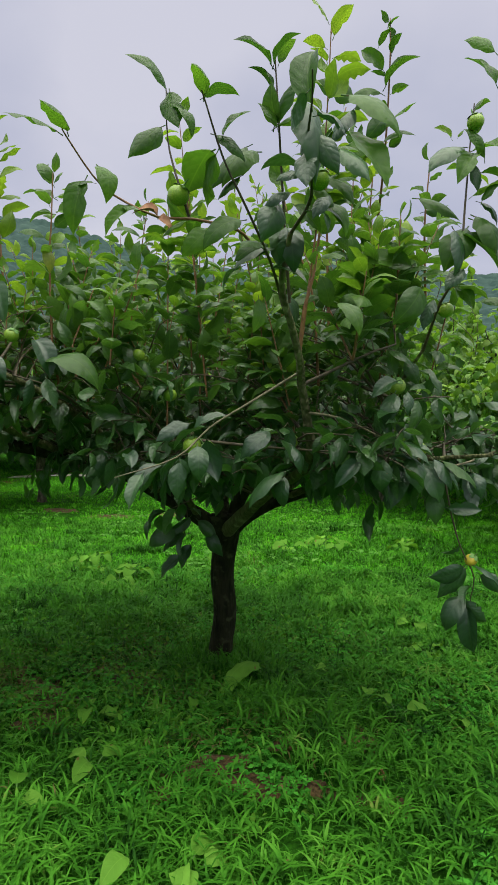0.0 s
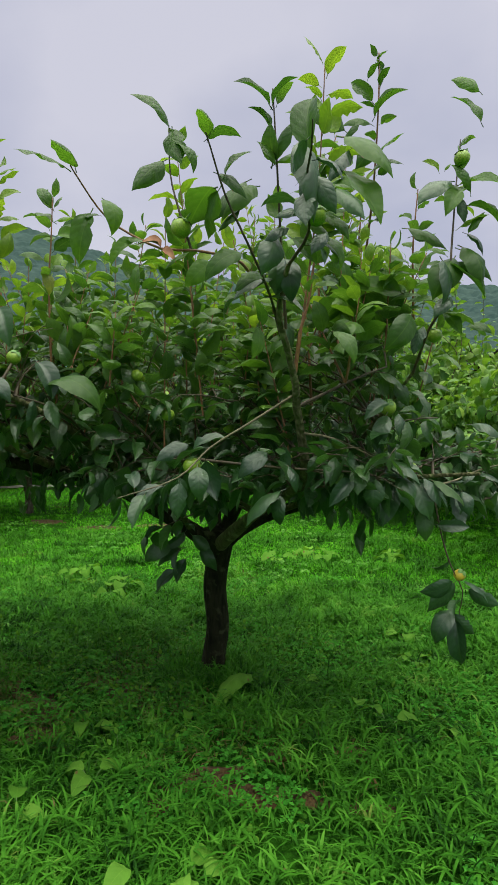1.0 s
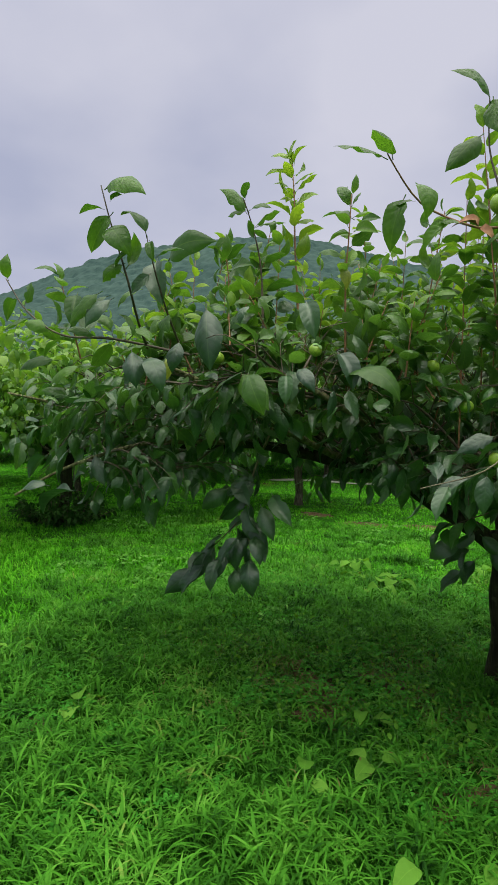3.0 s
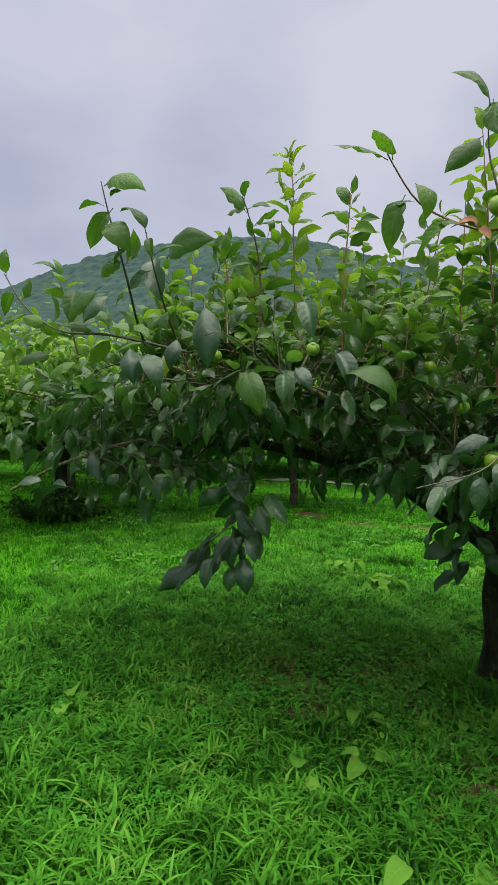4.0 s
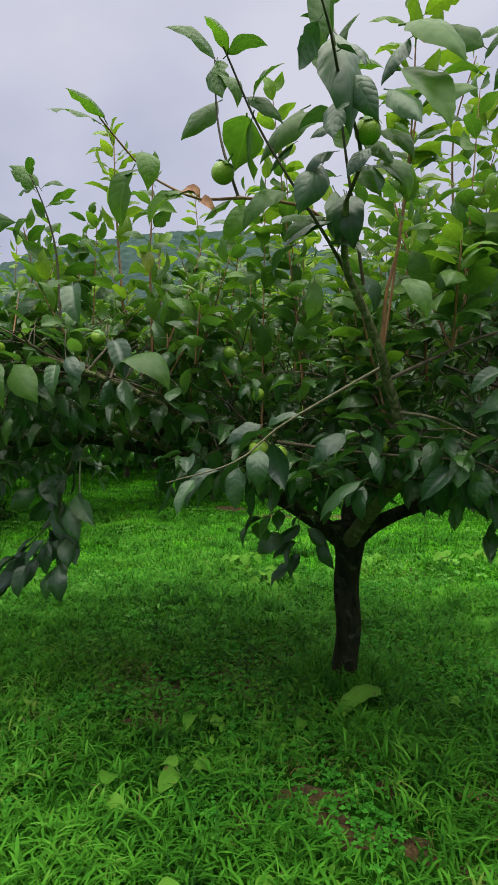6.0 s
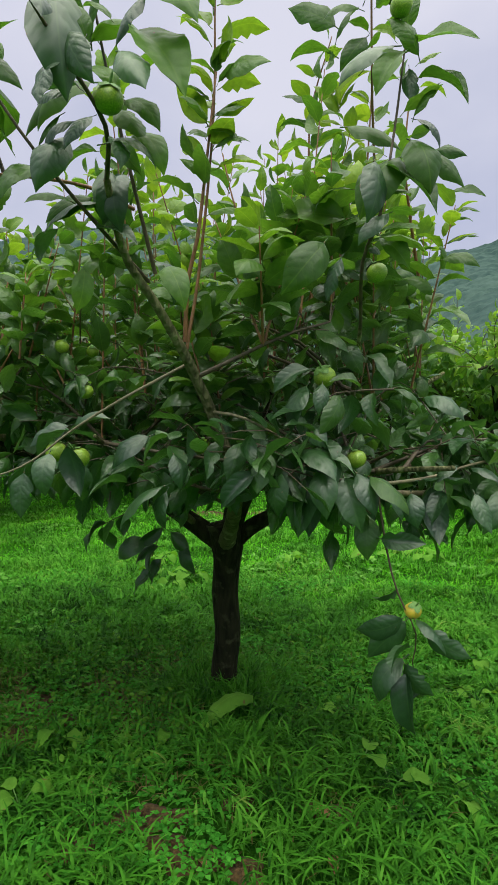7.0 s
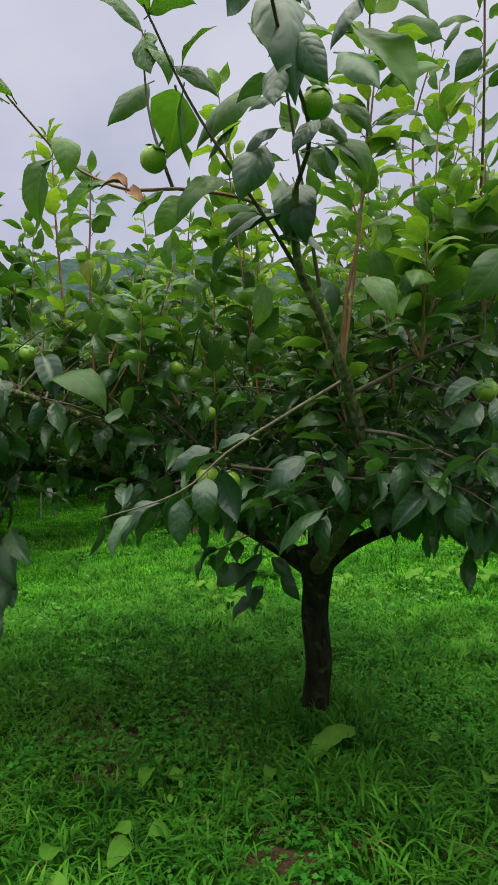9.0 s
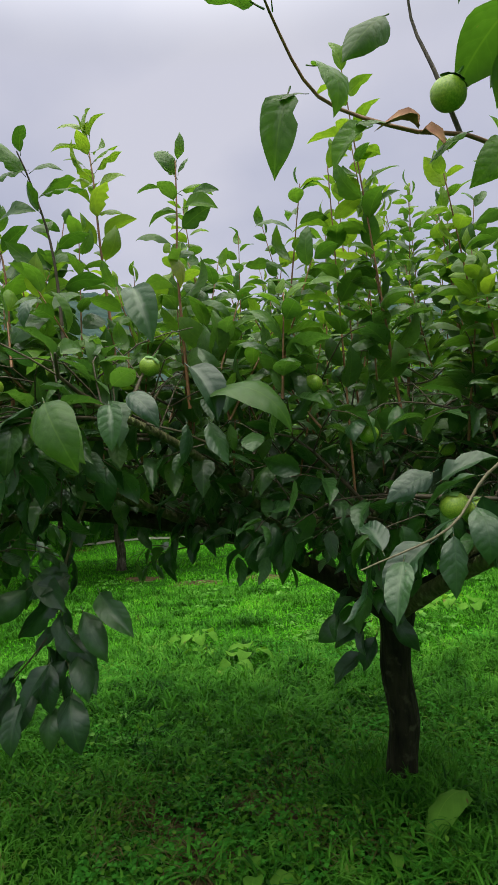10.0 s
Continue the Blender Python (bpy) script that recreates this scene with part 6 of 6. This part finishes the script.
build_grass()
build_rosettes()
build_litter()
build_creepers()
build_clover()
for k, (x, y, n, s, h) in enumerate([(-0.62, 3.65, 3, 0.12, 0.08), (-0.80, 4.15, 3, 0.12, 0.07), (-0.3, 4.31, 2, 0.08, 0.06),
                                     (0.32, 4.73, 2, 0.1, 0.08), (-1.73, 6.9, 4, 0.13, 0.06), (-2.0, 7.33, 4, 0.13, 0.06), (-1.4, 6.6, 3, 0.14, 0.1), (-0.1, 3.1, 2, 0.12, 0.07),
                                     (1.1, 5.2, 4, 0.13, 0.07), (-2.2, 3.5, 3, 0.13, 0.07), (-1.75, 4.86, 3, 0.1, 0.05),
                                     (-1.31, 6.8, 5, 0.16, 0.12), (-1.86, 7.3, 5, 0.16, 0.1), (0.763, 4.19, 2, 0.12, 0.1), (0.62, 4.38, 1, 0.11, 0.1), (1.02, 4.2, 2, 0.11, 0.07), (-0.07, 3.08, 2, 0.11, 0.06), (-0.28, 3.08, 1, 0.12, 0.08), (-3.08, 3.87, 3, 0.14, 0.07), (0.66, 8.33, 5, 0.15, 0.08), (1.48, 8.64, 5, 0.15, 0.08), (1.1, 5.75, 4, 0.12, 0.06), (0.1, 8.2, 4, 0.18, 0.08), (0.5, 8.6, 4, 0.18, 0.08), (-0.7, 8.0, 4, 0.16, 0.07), (1.4, 8.4, 4, 0.18, 0.08), (-0.85, 3.4, 2, 0.11, 0.07)]):
    weed((x, y), n, s, 40 + k, h)


def dock_leaf(base, tip, wide, rise):
    """One big crinkled leaf on its own stalk, arching over from base to tip."""
    base, tip = np.array(base), np.array(tip)
    w = thing("broadleaf_weed", (base[0], base[1], float(lie(base[0], base[1]))), "single large crinkled pale green leaf beside the trunk", "weed", "broad-leaved weeds")
    org = np.array(w.location)
    b = Buf()
    tube(b, curve([(0, 0, -0.02), (0.01, -0.01, base[2] * 0.5), tuple(base - org)], 0.03), 0.004, 0.003, 6)
    s = part("stalk", b.mesh("stalk", M_CALYX), w)
    along = tip - base
    across = unit(np.cross(along, UP))
    v, f, uv = [], [], []
    rows, cols = 18, 9
    for i in range(rows):
        a = i / (rows - 1)
        half = wide * math.sin(math.pi * a ** 0.85) ** 0.6 + 0.003
        for j in range(cols):
            u = 2 * j / (cols - 1) - 1
            lift = rise * math.sin(math.pi * min(1, a * 0.95 + 0.08)) + 0.022 * abs(u) - 0.05 * u * u + 0.007 * math.sin(a * 24 + 5 * abs(u)) * abs(u) ** 0.7
            v.append(base - org + along * a + across * u * half * (1 + 0.07 * math.sin(a * 21 + j)) + UP * lift)
            uv.append((0.5 + 0.3 * u, a))
    for i in range(rows - 1):
        for j in range(cols - 1):
            o = i * cols + j
            f.append((o, o + 1, o + cols + 1, o + cols))
    lb = Buf()
    lb.add(np.array(v), np.array(f), np.array(uv))
    part("leaf", lb.mesh("leaf", M_WEED), s)


dock_leaf((0.03, 4.6, 0.13), (-0.17, 4.36, 0.07), 0.062, 0.075)
dock_leaf((-0.09, 4.36, 0.06), (0.02, 4.22, 0.05), 0.045, 0.03)


def fallen_leaf(x, y, size, turn, seed):
    z = float(lie(x, y))
    b = Buf()
    add_leaves(b, leaf_template(9, 0.05, 0.8, 0.6, 0.2, seed), np.array([(0, 0, 0.0)]), np.array([(math.cos(turn), math.sin(turn), 0.25)]), np.array([(0.2, -0.3, 1.0)]), np.array([size]))
    ob = new("fallen_leaf", b.mesh("fallen_leaf", M_DEAD))
    ob.location = (x, y, z + 0.012)
    tagged(ob, "curled brown dead leaf lying in the grass", "dead leaf", "fallen leaves")


for k, (x, y, w) in enumerate([(0.63, 3.69, 0.11), (0.56, 3.98, 0.10), (-1.22, 4.5, 0.08), (0.16, 3.6, 0.07), (-0.98, 4.2, 0.07)]):
    fallen_leaf(x, y, w, 1.9 + 1.3 * k, k)


def weed_clump(x, y, radius, height, count, seed):
    """A dark thicket of small-leaved weeds round the foot of a trunk, canopy shade put into its colour."""
    rng = np.random.default_rng(seed)
    cl = thing("weed_clump", (x, y, float(lie(x, y))), "dark bushy weeds round a trunk foot, canopy shade in their colour", "weeds")
    st, lf = Buf(), Buf()
    for k in range(count):
        a, r = rng.uniform(0, 6.283), radius * math.sqrt(rng.uniform(0.02, 1))
        h = height * rng.uniform(0.5, 1.1) * (1 - 0.5 * r / radius)
        p0 = np.array((r * math.cos(a) * 0.6, r * math.sin(a) * 0.6, -0.02))
        line = curve([p0, p0 + np.array((0.1 * math.cos(a), 0.1 * math.sin(a), h * 0.6)), np.array((r * math.cos(a), r * math.sin(a), h))], 0.1)
        tube(st, line, 0.005, 0.002, 4)
        L_ = leaf_sites(line, 10, "side", rng)
        P, D, Nn = (np.array([q[i] for q in L_]) for i in range(3))
        add_leaves(lf, T_PLAIN, P, D, Nn, rng.uniform(0.06, 0.11, 10))
    part("stalkwork", st.mesh("stalkwork", M_TWIG), cl, "", "stuff")
    part("foliage", lf.mesh("foliage", M_SHADED_WEED), cl, "", "stuff")


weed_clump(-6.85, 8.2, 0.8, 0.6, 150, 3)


def stake(x, y, h):
    b = Buf()
    tube(b, curve([(0, 0, -0.1), (0.01, 0, h * 0.5), (0.03, 0.01, h)], 0.1), 0.016, 0.014, 8, 0.1)
    ob = new("stake", b.mesh("stake", M_PATH))
    ob.location = (x, y, float(lie(x, y)))
    tagged(ob, "thin pale wooden stake standing in the grass", "stake")


stake(-7.7, 12.1, 0.75)
